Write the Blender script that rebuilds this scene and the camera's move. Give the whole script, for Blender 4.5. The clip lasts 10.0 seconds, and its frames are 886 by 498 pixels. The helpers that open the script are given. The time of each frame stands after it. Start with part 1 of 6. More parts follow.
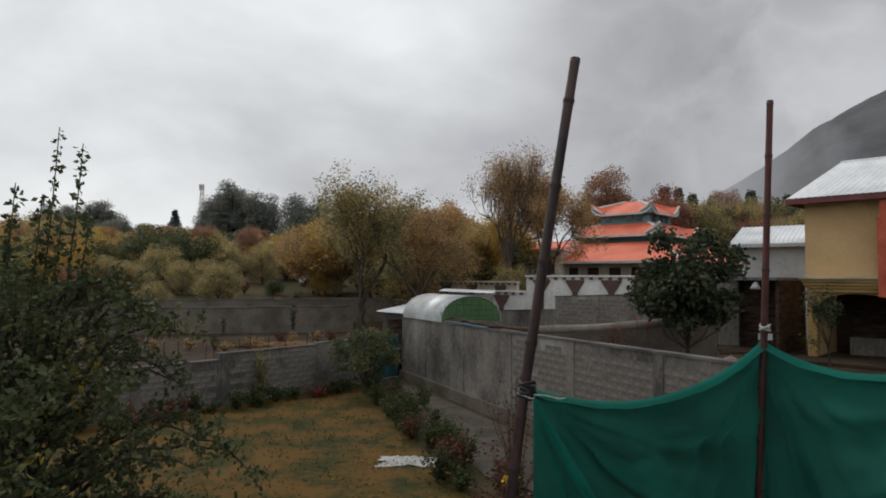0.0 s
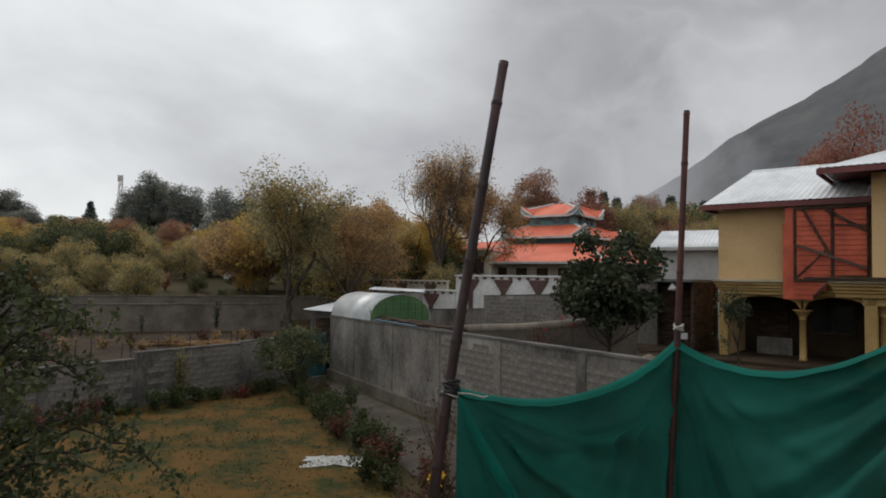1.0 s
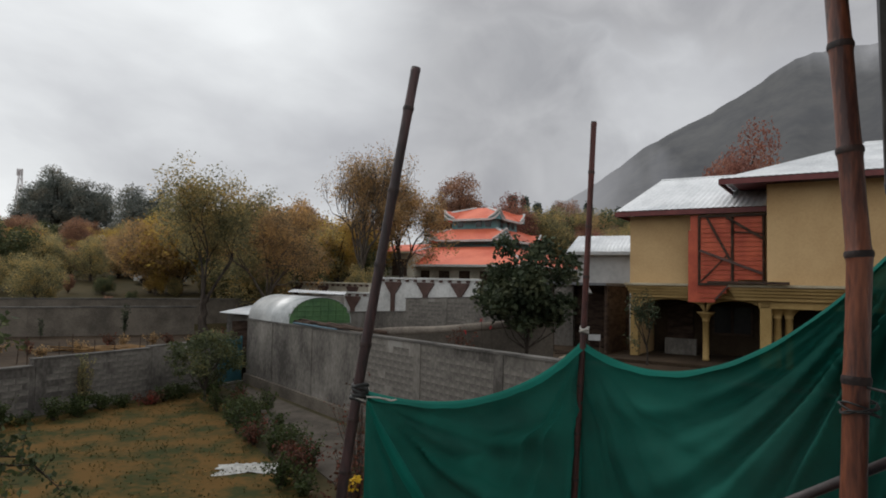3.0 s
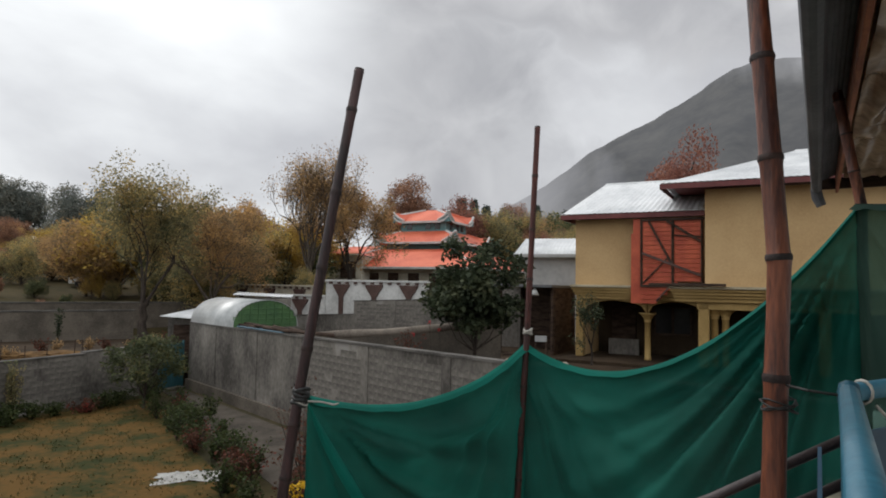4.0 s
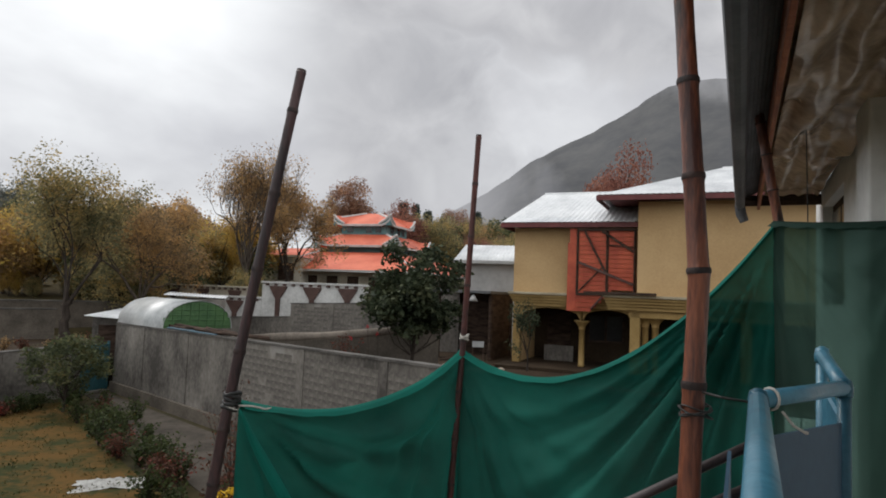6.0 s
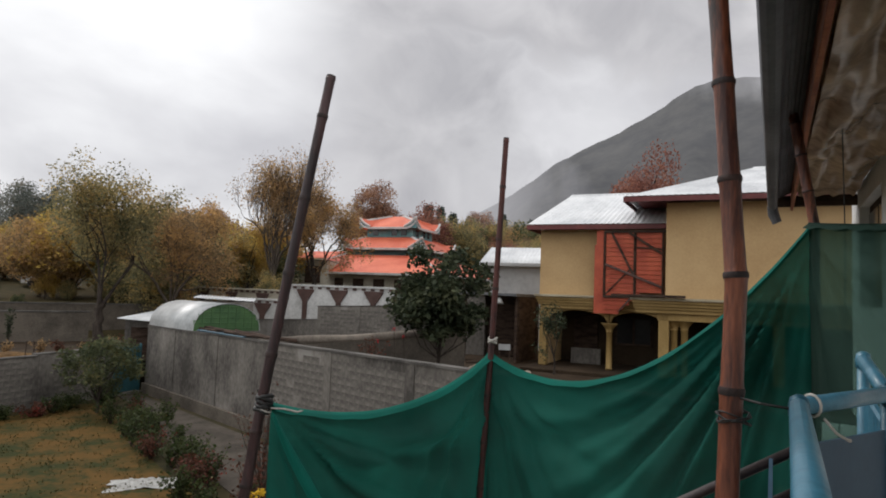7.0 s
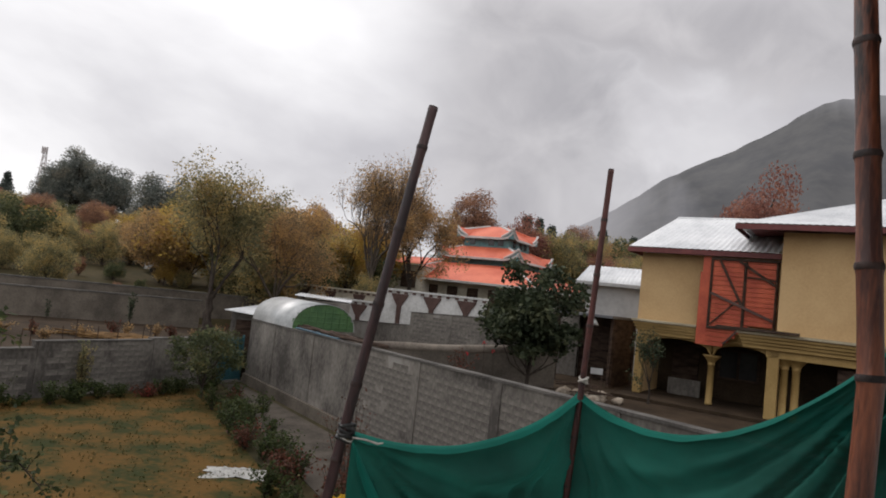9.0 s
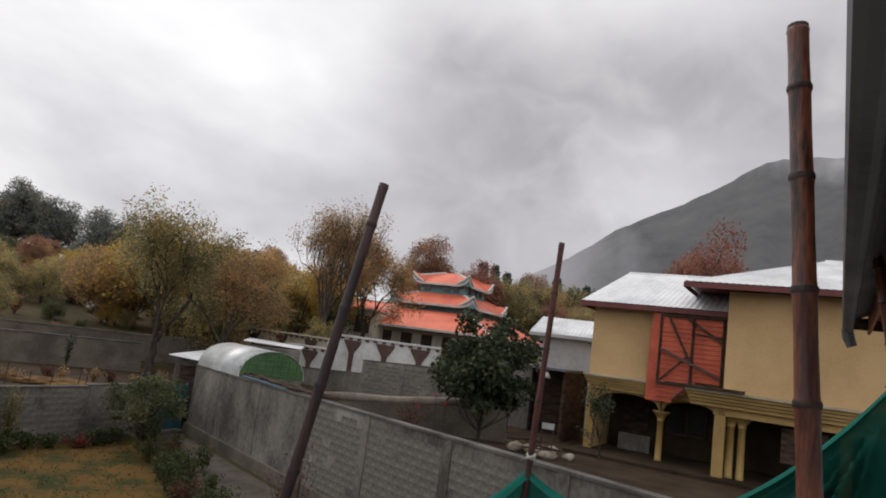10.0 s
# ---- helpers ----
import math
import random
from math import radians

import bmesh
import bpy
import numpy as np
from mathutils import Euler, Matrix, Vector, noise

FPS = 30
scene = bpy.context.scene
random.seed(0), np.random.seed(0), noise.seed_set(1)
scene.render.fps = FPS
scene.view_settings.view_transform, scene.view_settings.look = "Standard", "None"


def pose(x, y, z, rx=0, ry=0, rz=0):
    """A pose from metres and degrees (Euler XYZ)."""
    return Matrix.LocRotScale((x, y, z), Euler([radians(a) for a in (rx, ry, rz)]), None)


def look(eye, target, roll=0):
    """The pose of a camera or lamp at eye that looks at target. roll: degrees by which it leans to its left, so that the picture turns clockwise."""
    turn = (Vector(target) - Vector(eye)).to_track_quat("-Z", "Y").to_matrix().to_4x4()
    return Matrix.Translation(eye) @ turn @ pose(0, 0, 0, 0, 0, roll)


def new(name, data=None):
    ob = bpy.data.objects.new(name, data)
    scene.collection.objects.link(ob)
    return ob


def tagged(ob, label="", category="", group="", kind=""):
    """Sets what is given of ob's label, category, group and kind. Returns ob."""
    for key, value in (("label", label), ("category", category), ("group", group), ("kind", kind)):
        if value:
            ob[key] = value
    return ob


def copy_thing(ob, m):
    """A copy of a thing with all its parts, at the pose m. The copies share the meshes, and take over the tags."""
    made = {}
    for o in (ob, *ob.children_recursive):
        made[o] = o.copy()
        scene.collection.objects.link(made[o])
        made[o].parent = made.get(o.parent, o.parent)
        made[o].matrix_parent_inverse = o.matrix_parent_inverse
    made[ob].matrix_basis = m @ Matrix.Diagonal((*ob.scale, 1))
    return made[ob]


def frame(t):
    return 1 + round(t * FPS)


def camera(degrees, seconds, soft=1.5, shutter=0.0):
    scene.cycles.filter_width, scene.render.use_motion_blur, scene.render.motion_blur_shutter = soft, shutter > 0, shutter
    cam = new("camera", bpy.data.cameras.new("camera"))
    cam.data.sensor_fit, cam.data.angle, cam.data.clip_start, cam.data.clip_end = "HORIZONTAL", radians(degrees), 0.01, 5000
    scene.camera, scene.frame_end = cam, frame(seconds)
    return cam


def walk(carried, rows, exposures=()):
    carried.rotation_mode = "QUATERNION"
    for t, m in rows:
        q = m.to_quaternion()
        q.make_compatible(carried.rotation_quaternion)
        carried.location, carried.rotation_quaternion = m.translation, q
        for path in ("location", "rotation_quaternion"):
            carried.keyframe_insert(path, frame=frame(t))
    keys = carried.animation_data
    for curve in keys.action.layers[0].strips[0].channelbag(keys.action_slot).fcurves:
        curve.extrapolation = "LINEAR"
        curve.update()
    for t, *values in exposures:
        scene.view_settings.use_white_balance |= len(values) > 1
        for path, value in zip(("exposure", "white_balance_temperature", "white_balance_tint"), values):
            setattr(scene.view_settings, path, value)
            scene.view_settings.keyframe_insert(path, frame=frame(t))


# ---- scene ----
cam = camera(69.03, 10.0, soft=1.85)
PATH = [
    (0, (0.000, 0.000, 4.600), (-0.0218, 1.9977, 4.6931), 0.36),
    (0.5, (0.015, 0.002, 4.605), (0.1338, 1.9956, 4.7106), 0.30),
    (1, (0.026, -0.003, 4.601), (0.2180, 1.9856, 4.6925), 1.01),
    (1.5, (0.039, -0.014, 4.603), (0.2734, 1.9700, 4.6971), 0.80),
    (2, (0.059, -0.016, 4.607), (0.3448, 1.9606, 4.7126), 0.59),
    (2.5, (0.083, -0.037, 4.610), (0.4338, 1.9294, 4.7165), 0.92),
    (4, (0.149, -0.049, 4.614), (0.7245, 1.8631, 4.7281), 1.11),
    (4.5, (0.155, -0.066, 4.615), (0.8165, 1.8162, 4.7505), 1.11),
    (5, (0.160, -0.074, 4.614), (0.9199, 1.7718, 4.7437), 2.41),
    (6.5, (0.142, -0.076, 4.622), (0.8764, 1.7789, 4.7595), 1.96),
    (7, (0.128, -0.072, 4.626), (0.8031, 1.8058, 4.7642), 2.18),
    (7.5, (0.133, -0.034, 4.663), (0.6062, 1.9068, 4.7611), 5.83),
    (8, (0.155, -0.020, 4.697), (0.6148, 1.9235, 4.7930), 7.12),
    (8.5, (0.164, -0.012, 4.727), (0.6622, 1.9242, 4.7901), 8.80),
    (9, (0.164, 0.019, 4.816), (0.5502, 1.9763, 4.9576), 6.42),
    (9.5, (0.183, 0.037, 4.945), (0.5967, 1.9761, 5.2074), 9.88),
    (10, (0.198, 0.058, 5.058), (0.6947, 1.9729, 5.3497), 7.64),
]
EXPOSURES = [(0, 0.12, 6500, 10), (2.5, 0.12, 6500, 10), (4, 0.45, 6500, 10), (6.5, 0.51, 6550, 11), (8, 0.52, 6650, 14), (10, 0.36, 6650, 14)]
walk(cam, [(t, look(eye, target, roll)) for t, eye, target, roll in PATH], EXPOSURES)

# ---- world and light ----
SUN_EL, SUN_AZ = radians(48), radians(-35)
world = bpy.data.worlds.new("overcast_sky")
scene.world = world
world.use_nodes = True
wn, wl = world.node_tree.nodes, world.node_tree.links
wn.clear()


def wnode(kind, **inputs):
    n = wn.new(kind)
    for key, value in inputs.items():
        n.inputs[key.replace("_", " ")].default_value = value
    return n


w_out = wnode("ShaderNodeOutputWorld")
w_bg = wnode("ShaderNodeBackground", Strength=1.0)
w_sky = wnode("ShaderNodeTexSky")
w_sky.sky_type, w_sky.sun_disc = "NISHITA", False
w_sky.sun_elevation, w_sky.sun_rotation = SUN_EL, SUN_AZ
w_dim = wn.new("ShaderNodeVectorMath")
w_dim.operation = "SCALE"
w_dim.inputs["Scale"].default_value = 0.06
wl.new(w_sky.outputs[0], w_dim.inputs[0])
w_tc = wnode("ShaderNodeTexCoord")
# cloud deck: the direction laid on a flat sheet overhead
w_sep = wnode("ShaderNodeSeparateXYZ")
wl.new(w_tc.outputs["Generated"], w_sep.inputs[0])
w_zc = wn.new("ShaderNodeMath")
w_zc.operation = "MAXIMUM"
w_zc.inputs[1].default_value = 0.0
wl.new(w_sep.outputs[2], w_zc.inputs[0])
w_za = wn.new("ShaderNodeMath")
w_za.operation = "ADD"
w_za.inputs[1].default_value = 0.75
wl.new(w_zc.outputs[0], w_za.inputs[0])
w_flat = wn.new("ShaderNodeVectorMath")
w_flat.operation = "DIVIDE"
w_cmb = wnode("ShaderNodeCombineXYZ", Z=1.0)
wl.new(w_za.outputs[0], w_cmb.inputs[0])
wl.new(w_za.outputs[0], w_cmb.inputs[1])
wl.new(w_tc.outputs["Generated"], w_flat.inputs[0])
wl.new(w_cmb.outputs[0], w_flat.inputs[1])
w_n1 = wnode("ShaderNodeTexNoise", Scale=2.1, Detail=6.0, Roughness=0.5, Distortion=0.35)
w_n2 = wnode("ShaderNodeTexNoise", Scale=6.5, Detail=5.0, Roughness=0.5, Distortion=0.6)
wl.new(w_flat.outputs[0], w_n1.inputs["Vector"])
wl.new(w_flat.outputs[0], w_n2.inputs["Vector"])
w_mix = wn.new("ShaderNodeMath")
w_mix.operation = "MULTIPLY_ADD"
w_mix.inputs[1].default_value = 0.22
wl.new(w_n2.outputs[0], w_mix.inputs[0])
wl.new(w_n1.outputs[0], w_mix.inputs[2])
# thicker cloud over the mountain side of the valley
w_dot = wn.new("ShaderNodeVectorMath")
w_dot.operation = "DOT_PRODUCT"
w_dot.inputs[1].default_value = (math.sin(radians(50)), math.cos(radians(50)), 0.0)
wl.new(w_tc.outputs["Generated"], w_dot.inputs[0])
w_thick = wn.new("ShaderNodeMath")
w_thick.operation = "MULTIPLY_ADD"
w_thick.inputs[1].default_value = -0.29
wl.new(w_dot.outputs["Value"], w_thick.inputs[0])
wl.new(w_mix.outputs[0], w_thick.inputs[2])
w_ramp = wn.new("ShaderNodeValToRGB")
w_ramp.color_ramp.elements[0].position, w_ramp.color_ramp.elements[0].color = 0.26, (0.44, 0.445, 0.465, 1)
w_ramp.color_ramp.elements[1].position, w_ramp.color_ramp.elements[1].color = 0.70, (0.82, 0.84, 0.845, 1)
wl.new(w_thick.outputs[0], w_ramp.inputs[0])
w_add = wn.new("ShaderNodeMix")
w_add.data_type, w_add.blend_type = "RGBA", "MIX"
w_add.inputs[0].default_value = 0.93
wl.new(w_dim.outputs[0], w_add.inputs[6])
wl.new(w_ramp.outputs[0], w_add.inputs[7])
wl.new(w_add.outputs[2], w_bg.inputs[0])
wl.new(w_bg.outputs[0], w_out.inputs[0])

sun_data = bpy.data.lights.new("sun", "SUN")
sun_data.energy, sun_data.angle, sun_data.color = 0.8, radians(25), (1.0, 0.97, 0.93)
sun = new("sun", sun_data)
sun.matrix_world = look((0, 0, 0), (-math.sin(SUN_AZ) * math.cos(SUN_EL), -math.cos(SUN_AZ) * math.cos(SUN_EL), -math.sin(SUN_EL)))


# ---- materials ----
def material(name, dark, light, scale=3.0, rough=0.8, bump=0.3, fine=40.0, metal=0.0, stretch=(1, 1, 1), coat=0.0, spread=(0.35, 0.65), piece=0.0, chips=None):
    """Two noises, broad stains and fine grain, over one surface; piece: how far alike pieces differ in tone."""
    m = bpy.data.materials.new(name)
    m.use_nodes = True
    n, l = m.node_tree.nodes, m.node_tree.links
    b = n["Principled BSDF"]
    b.inputs["Roughness"].default_value, b.inputs["Metallic"].default_value, b.inputs["Coat Weight"].default_value = rough, metal, coat
    b.inputs["Specular IOR Level"].default_value = 0.12 if rough >= 0.85 else 0.5
    tc, mp = n.new("ShaderNodeTexCoord"), n.new("ShaderNodeMapping")
    mp.inputs["Scale"].default_value = stretch
    l.new(tc.outputs["Object"], mp.inputs[0])
    broad, grain = n.new("ShaderNodeTexNoise"), n.new("ShaderNodeTexNoise")
    broad.inputs["Scale"].default_value, broad.inputs["Detail"].default_value, broad.inputs["Roughness"].default_value = scale, 6, 0.6
    grain.inputs["Scale"].default_value, grain.inputs["Detail"].default_value = fine, 4
    l.new(mp.outputs[0], broad.inputs["Vector"])
    l.new(mp.outputs[0], grain.inputs["Vector"])
    add = n.new("ShaderNodeMath")
    add.operation = "MULTIPLY_ADD"
    add.inputs[1].default_value = 0.35
    l.new(grain.outputs[0], add.inputs[0])
    l.new(broad.outputs[0], add.inputs[2])
    sub = n.new("ShaderNodeMath")
    sub.operation = "SUBTRACT"
    sub.inputs[1].default_value = 0.175
    l.new(add.outputs[0], sub.inputs[0])
    ramp = n.new("ShaderNodeValToRGB")
    ramp.color_ramp.elements[0].position, ramp.color_ramp.elements[0].color = spread[0], (*dark, 1)
    ramp.color_ramp.elements[1].position, ramp.color_ramp.elements[1].color = spread[1], (*light, 1)
    l.new(sub.outputs[0], ramp.inputs[0])
    colour = ramp.outputs[0]
    if chips:   # worn or stained spots: colour, size, share
        spot, cut, over = n.new("ShaderNodeTexNoise"), n.new("ShaderNodeMapRange"), n.new("ShaderNodeMix")
        over.data_type = "RGBA"
        spot.inputs["Scale"].default_value, spot.inputs["Detail"].default_value, spot.inputs["Roughness"].default_value = chips[1], 7, 0.65
        cut.inputs["From Min"].default_value, cut.inputs["From Max"].default_value = chips[2], chips[2] + 0.06
        l.new(mp.outputs[0], spot.inputs["Vector"])
        l.new(spot.outputs[0], cut.inputs[0])
        l.new(cut.outputs[0], over.inputs[0])
        l.new(colour, over.inputs[6])
        over.inputs[7].default_value = (*chips[0], 1)
        colour = over.outputs[2]
    if piece:
        info, hue = n.new("ShaderNodeObjectInfo"), n.new("ShaderNodeHueSaturation")
        rng = n.new("ShaderNodeMapRange")
        rng.inputs["To Min"].default_value, rng.inputs["To Max"].default_value = 1 - piece, 1 + piece
        l.new(info.outputs["Random"], rng.inputs[0])
        l.new(rng.outputs[0], hue.inputs["Value"])
        l.new(colour, hue.inputs["Color"])
        colour = hue.outputs[0]
    l.new(colour, b.inputs["Base Color"])
    if bump:
        bp = n.new("ShaderNodeBump")
        bp.inputs["Strength"].default_value, bp.inputs["Distance"].default_value = bump, 0.02
        l.new(sub.outputs[0], bp.inputs["Height"])
        l.new(bp.outputs[0], b.inputs["Normal"])
    return m


def leaf_material(name, stops, through_light=0.3, spray=0.7):
    """Leaves that differ one by one; stops: position and colour."""
    m = bpy.data.materials.new(name)
    m.use_nodes = True
    n, l = m.node_tree.nodes, m.node_tree.links
    b = n["Principled BSDF"]
    b.inputs["Roughness"].default_value, b.inputs["Specular IOR Level"].default_value = 0.65, 0.2
    geo, ramp = n.new("ShaderNodeNewGeometry"), n.new("ShaderNodeValToRGB")
    while len(ramp.color_ramp.elements) < len(stops):
        ramp.color_ramp.elements.new(0.5)
    for e, (p, c) in zip(ramp.color_ramp.elements, stops):
        e.position, e.color = p, (*c, 1)
    tc, drift = n.new("ShaderNodeTexCoord"), n.new("ShaderNodeTexNoise")
    drift.inputs["Scale"].default_value, drift.inputs["Detail"].default_value = spray, 3
    l.new(tc.outputs["Object"], drift.inputs["Vector"])
    far, near = n.new("ShaderNodeMath"), n.new("ShaderNodeMath")
    far.operation, near.operation, near.use_clamp = "MULTIPLY_ADD", "MULTIPLY_ADD", True
    far.inputs[1].default_value, far.inputs[2].default_value = 2.4, -0.98
    l.new(drift.outputs[0], far.inputs[0])
    near.inputs[1].default_value = 0.55
    l.new(geo.outputs["Random Per Island"], near.inputs[0])
    l.new(far.outputs[0], near.inputs[2])
    l.new(near.outputs[0], ramp.inputs[0])
    l.new(ramp.outputs[0], b.inputs["Base Color"])
    tr, mx = n.new("ShaderNodeBsdfTranslucent"), n.new("ShaderNodeMixShader")
    mx.inputs[0].default_value = through_light
    l.new(ramp.outputs[0], tr.inputs[0])
    l.new(b.outputs[0], mx.inputs[1])
    l.new(tr.outputs[0], mx.inputs[2])
    l.new(mx.outputs[0], n["Material Output"].inputs[0])
    return m


GRASS = material("dry_lawn", (0.030, 0.036, 0.011), (0.112, 0.062, 0.017), 0.8, 0.95, 0.7, 7.0, spread=(0.38, 0.58))
# bare soil of the plots; also the dark tone painting shade inside the porch
EARTH_AND_SHADE = material("bare_earth_and_porch_shade", (0.028, 0.019, 0.012), (0.062, 0.043, 0.028), 0.8, 0.95, 0.6, 14)
PATHEARTH = material("packed_grey_path", (0.05, 0.043, 0.036), (0.105, 0.09, 0.075), 0.9, 0.95, 0.4, 18)
FIELD = material("orchard_floor", (0.028, 0.028, 0.014), (0.075, 0.058, 0.028), 0.12, 0.95, 0.5, 1.5)
CONCRETE = material("cement_render", (0.075, 0.068, 0.062), (0.235, 0.215, 0.192), 0.55, 0.92, 0.5, 9.0, stretch=(1, 1, 0.7), spread=(0.34, 0.64), chips=((0.29, 0.275, 0.255), 0.55, 0.60))
BLOCK = material("cement_block", (0.075, 0.068, 0.062), (0.235, 0.215, 0.192), 0.55, 0.92, 0.5, 9.0, piece=0.06)
COPING = material("cement_coping", (0.062, 0.058, 0.054), (0.15, 0.14, 0.13), 1.0, 0.9, 0.4, 20)
MUD = material("mud_plaster", (0.085, 0.074, 0.062), (0.17, 0.145, 0.12), 0.7, 0.95, 0.5, 12)
LOGCOPE = material("pale_mud_coping", (0.12, 0.10, 0.085), (0.25, 0.215, 0.18), 1.2, 0.95, 0.6, 16)
WHITEWASH = material("whitewash", (0.42, 0.42, 0.41), (0.66, 0.66, 0.65), 0.5, 0.9, 0.2, 8)
CREAM = material("cream_wash", (0.38, 0.35, 0.28), (0.58, 0.54, 0.45), 0.5, 0.9, 0.2, 8)
BROWNPAINT = material("brown_paint", (0.06, 0.03, 0.025), (0.10, 0.055, 0.045), 2, 0.7, 0.1, 30)
YELLOW = material("ochre_wall_paint", (0.44, 0.285, 0.14), (0.57, 0.39, 0.205), 0.5, 0.85, 0.25, 14, spread=(0.25, 0.6), chips=((0.34, 0.25, 0.14), 0.9, 0.64))
YELLOWTRIM = material("ochre_trim_paint", (0.29, 0.185, 0.06), (0.42, 0.28, 0.105), 1.0, 0.75, 0.2, 18)
LEDGE = material("pale_ledge_cement", (0.30, 0.25, 0.17), (0.46, 0.40, 0.29), 1.2, 0.9, 0.3, 20)
REDBOARD = material("red_painted_sheet", (0.36, 0.055, 0.025), (0.56, 0.11, 0.05), 1.6, 0.6, 0.2, 25)
# real old timber; also paints the shade on the lean-to's inner walls
DARKWOOD_AND_SHADE = material("weathered_dark_wood_and_shade", (0.03, 0.02, 0.016), (0.09, 0.06, 0.045), 2.0, 0.85, 0.5, 35, stretch=(1, 1, 4))
REDTRIM = material("maroon_fascia_paint", (0.10, 0.022, 0.022), (0.17, 0.04, 0.038), 2, 0.6, 0.15, 30)
TIN = material("galvanised_tin", (0.52, 0.535, 0.55), (0.78, 0.79, 0.80), 0.7, 0.5, 0.1, 12, metal=0.15)
DULLTIN = material("weathered_galvanised_tin", (0.30, 0.315, 0.32), (0.56, 0.57, 0.57), 1.1, 0.45, 0.15, 9, metal=0.3, spread=(0.3, 0.7))
OLDTIN = material("dull_corrugated_tin", (0.07, 0.072, 0.08), (0.14, 0.142, 0.15), 1.2, 0.6, 0.1, 20, metal=0.2)
ORANGETIN = material("orange_roof_sheet", (0.58, 0.115, 0.06), (0.74, 0.19, 0.105), 0.4, 0.6, 0.1, 6)
TEAL = material("teal_wall_paint", (0.09, 0.20, 0.215), (0.14, 0.28, 0.29), 0.8, 0.8, 0.1, 10)
GREENSHEET = material("green_fibre_sheet", (0.045, 0.115, 0.045), (0.09, 0.19, 0.07), 1.0, 0.5, 0.1, 14)
BLUETARP = material("blue_tarpaulin", (0.02, 0.06, 0.09), (0.035, 0.10, 0.14), 1.5, 0.6, 0.3, 20)
BLUEPAINT = material("blue_enamel", (0.028, 0.125, 0.19), (0.055, 0.195, 0.28), 4.0, 0.38, 0.25, 40, coat=0.15, chips=((0.02, 0.022, 0.028), 13.0, 0.66))
BLUESHEET = material("dark_blue_sheet_metal", (0.007, 0.040, 0.078), (0.012, 0.058, 0.105), 3.0, 0.55, 0.1, 30)
BLACKIRON = material("dark_iron_pipe", (0.02, 0.014, 0.014), (0.055, 0.04, 0.04), 5, 0.5, 0.2, 60)
BAMBOO = material("red_brown_bamboo", (0.05, 0.013, 0.009), (0.27, 0.085, 0.04), 4.0, 0.45, 0.4, 40, stretch=(3, 3, 0.45), coat=0.08, spread=(0.36, 0.66), chips=((0.022, 0.010, 0.008), 3.0, 0.57))
BAMBOODARK = material("dark_bamboo", (0.016, 0.008, 0.009), (0.062, 0.026, 0.026), 5.0, 0.5, 0.35, 40, stretch=(2, 2, 0.35))
BAMBOORED = material("dark_red_bamboo", (0.030, 0.009, 0.008), (0.105, 0.028, 0.022), 5.0, 0.65, 0.35, 40, stretch=(2, 2, 0.35))
NODE = material("bamboo_node", (0.012, 0.008, 0.008), (0.05, 0.025, 0.02), 12, 0.7, 0.5, 60)
STRING = material("white_twine", (0.34, 0.32, 0.29), (0.52, 0.50, 0.46), 20, 0.9, 0.2, 90)
WIRE = material("black_cable", (0.010, 0.010, 0.010), (0.03, 0.03, 0.03), 20, 0.6, 0.1, 90)
WALLWHITE = material("white_house_paint", (0.62, 0.61, 0.59), (0.80, 0.79, 0.77), 0.8, 0.85, 0.2, 12)
SOFFIT = material("yellowed_soffit_film", (0.19, 0.125, 0.08), (0.46, 0.33, 0.22), 1.8, 0.25, 0.8, 8, stretch=(1, 1, 1))
FASCIA = material("orange_stained_fascia", (0.20, 0.055, 0.025), (0.36, 0.12, 0.05), 2.5, 0.65, 0.3, 30)
TILE = material("balcony_floor_tile", (0.34, 0.29, 0.22), (0.46, 0.40, 0.32), 2.0, 0.5, 0.1, 30)
ROCK = material("stone", (0.22, 0.18, 0.14), (0.42, 0.36, 0.29), 6, 0.9, 0.6, 40)
GLASSDARK = material("dark_window_glass", (0.012, 0.014, 0.016), (0.03, 0.032, 0.035), 1.0, 0.12, 0.0, 10)
CLOTH = material("crumpled_white_cloth", (0.28, 0.275, 0.26), (0.48, 0.475, 0.455), 5, 0.95, 0.4, 50)
BARK = material("bark", (0.025, 0.02, 0.017), (0.075, 0.06, 0.05), 3, 0.95, 0.8, 25, stretch=(2, 2, 0.5))
PALEBARK = material("pale_bark", (0.07, 0.055, 0.045), (0.15, 0.125, 0.105), 3, 0.95, 0.8, 25, stretch=(2, 2, 0.5))
GATEPAINT = material("teal_gate_paint", (0.015, 0.07, 0.085), (0.03, 0.11, 0.13), 2, 0.6, 0.2, 20)
STRAW = material("straw_and_cut_wood", (0.075, 0.042, 0.018), (0.19, 0.11, 0.045), 2, 0.9, 0.5, 20)
MOUNTAIN = material("heath_mountain", (0.032, 0.034, 0.037), (0.062, 0.062, 0.06), 0.012, 1.0, 0.0, 0.06)
HOUSEGREY = material("far_house_wall", (0.30, 0.30, 0.30), (0.45, 0.45, 0.45), 0.4, 0.9, 0.1, 4)
STEEL = material("painted_steel", (0.40, 0.36, 0.36), (0.55, 0.50, 0.50), 1.0, 0.6, 0.0, 10)

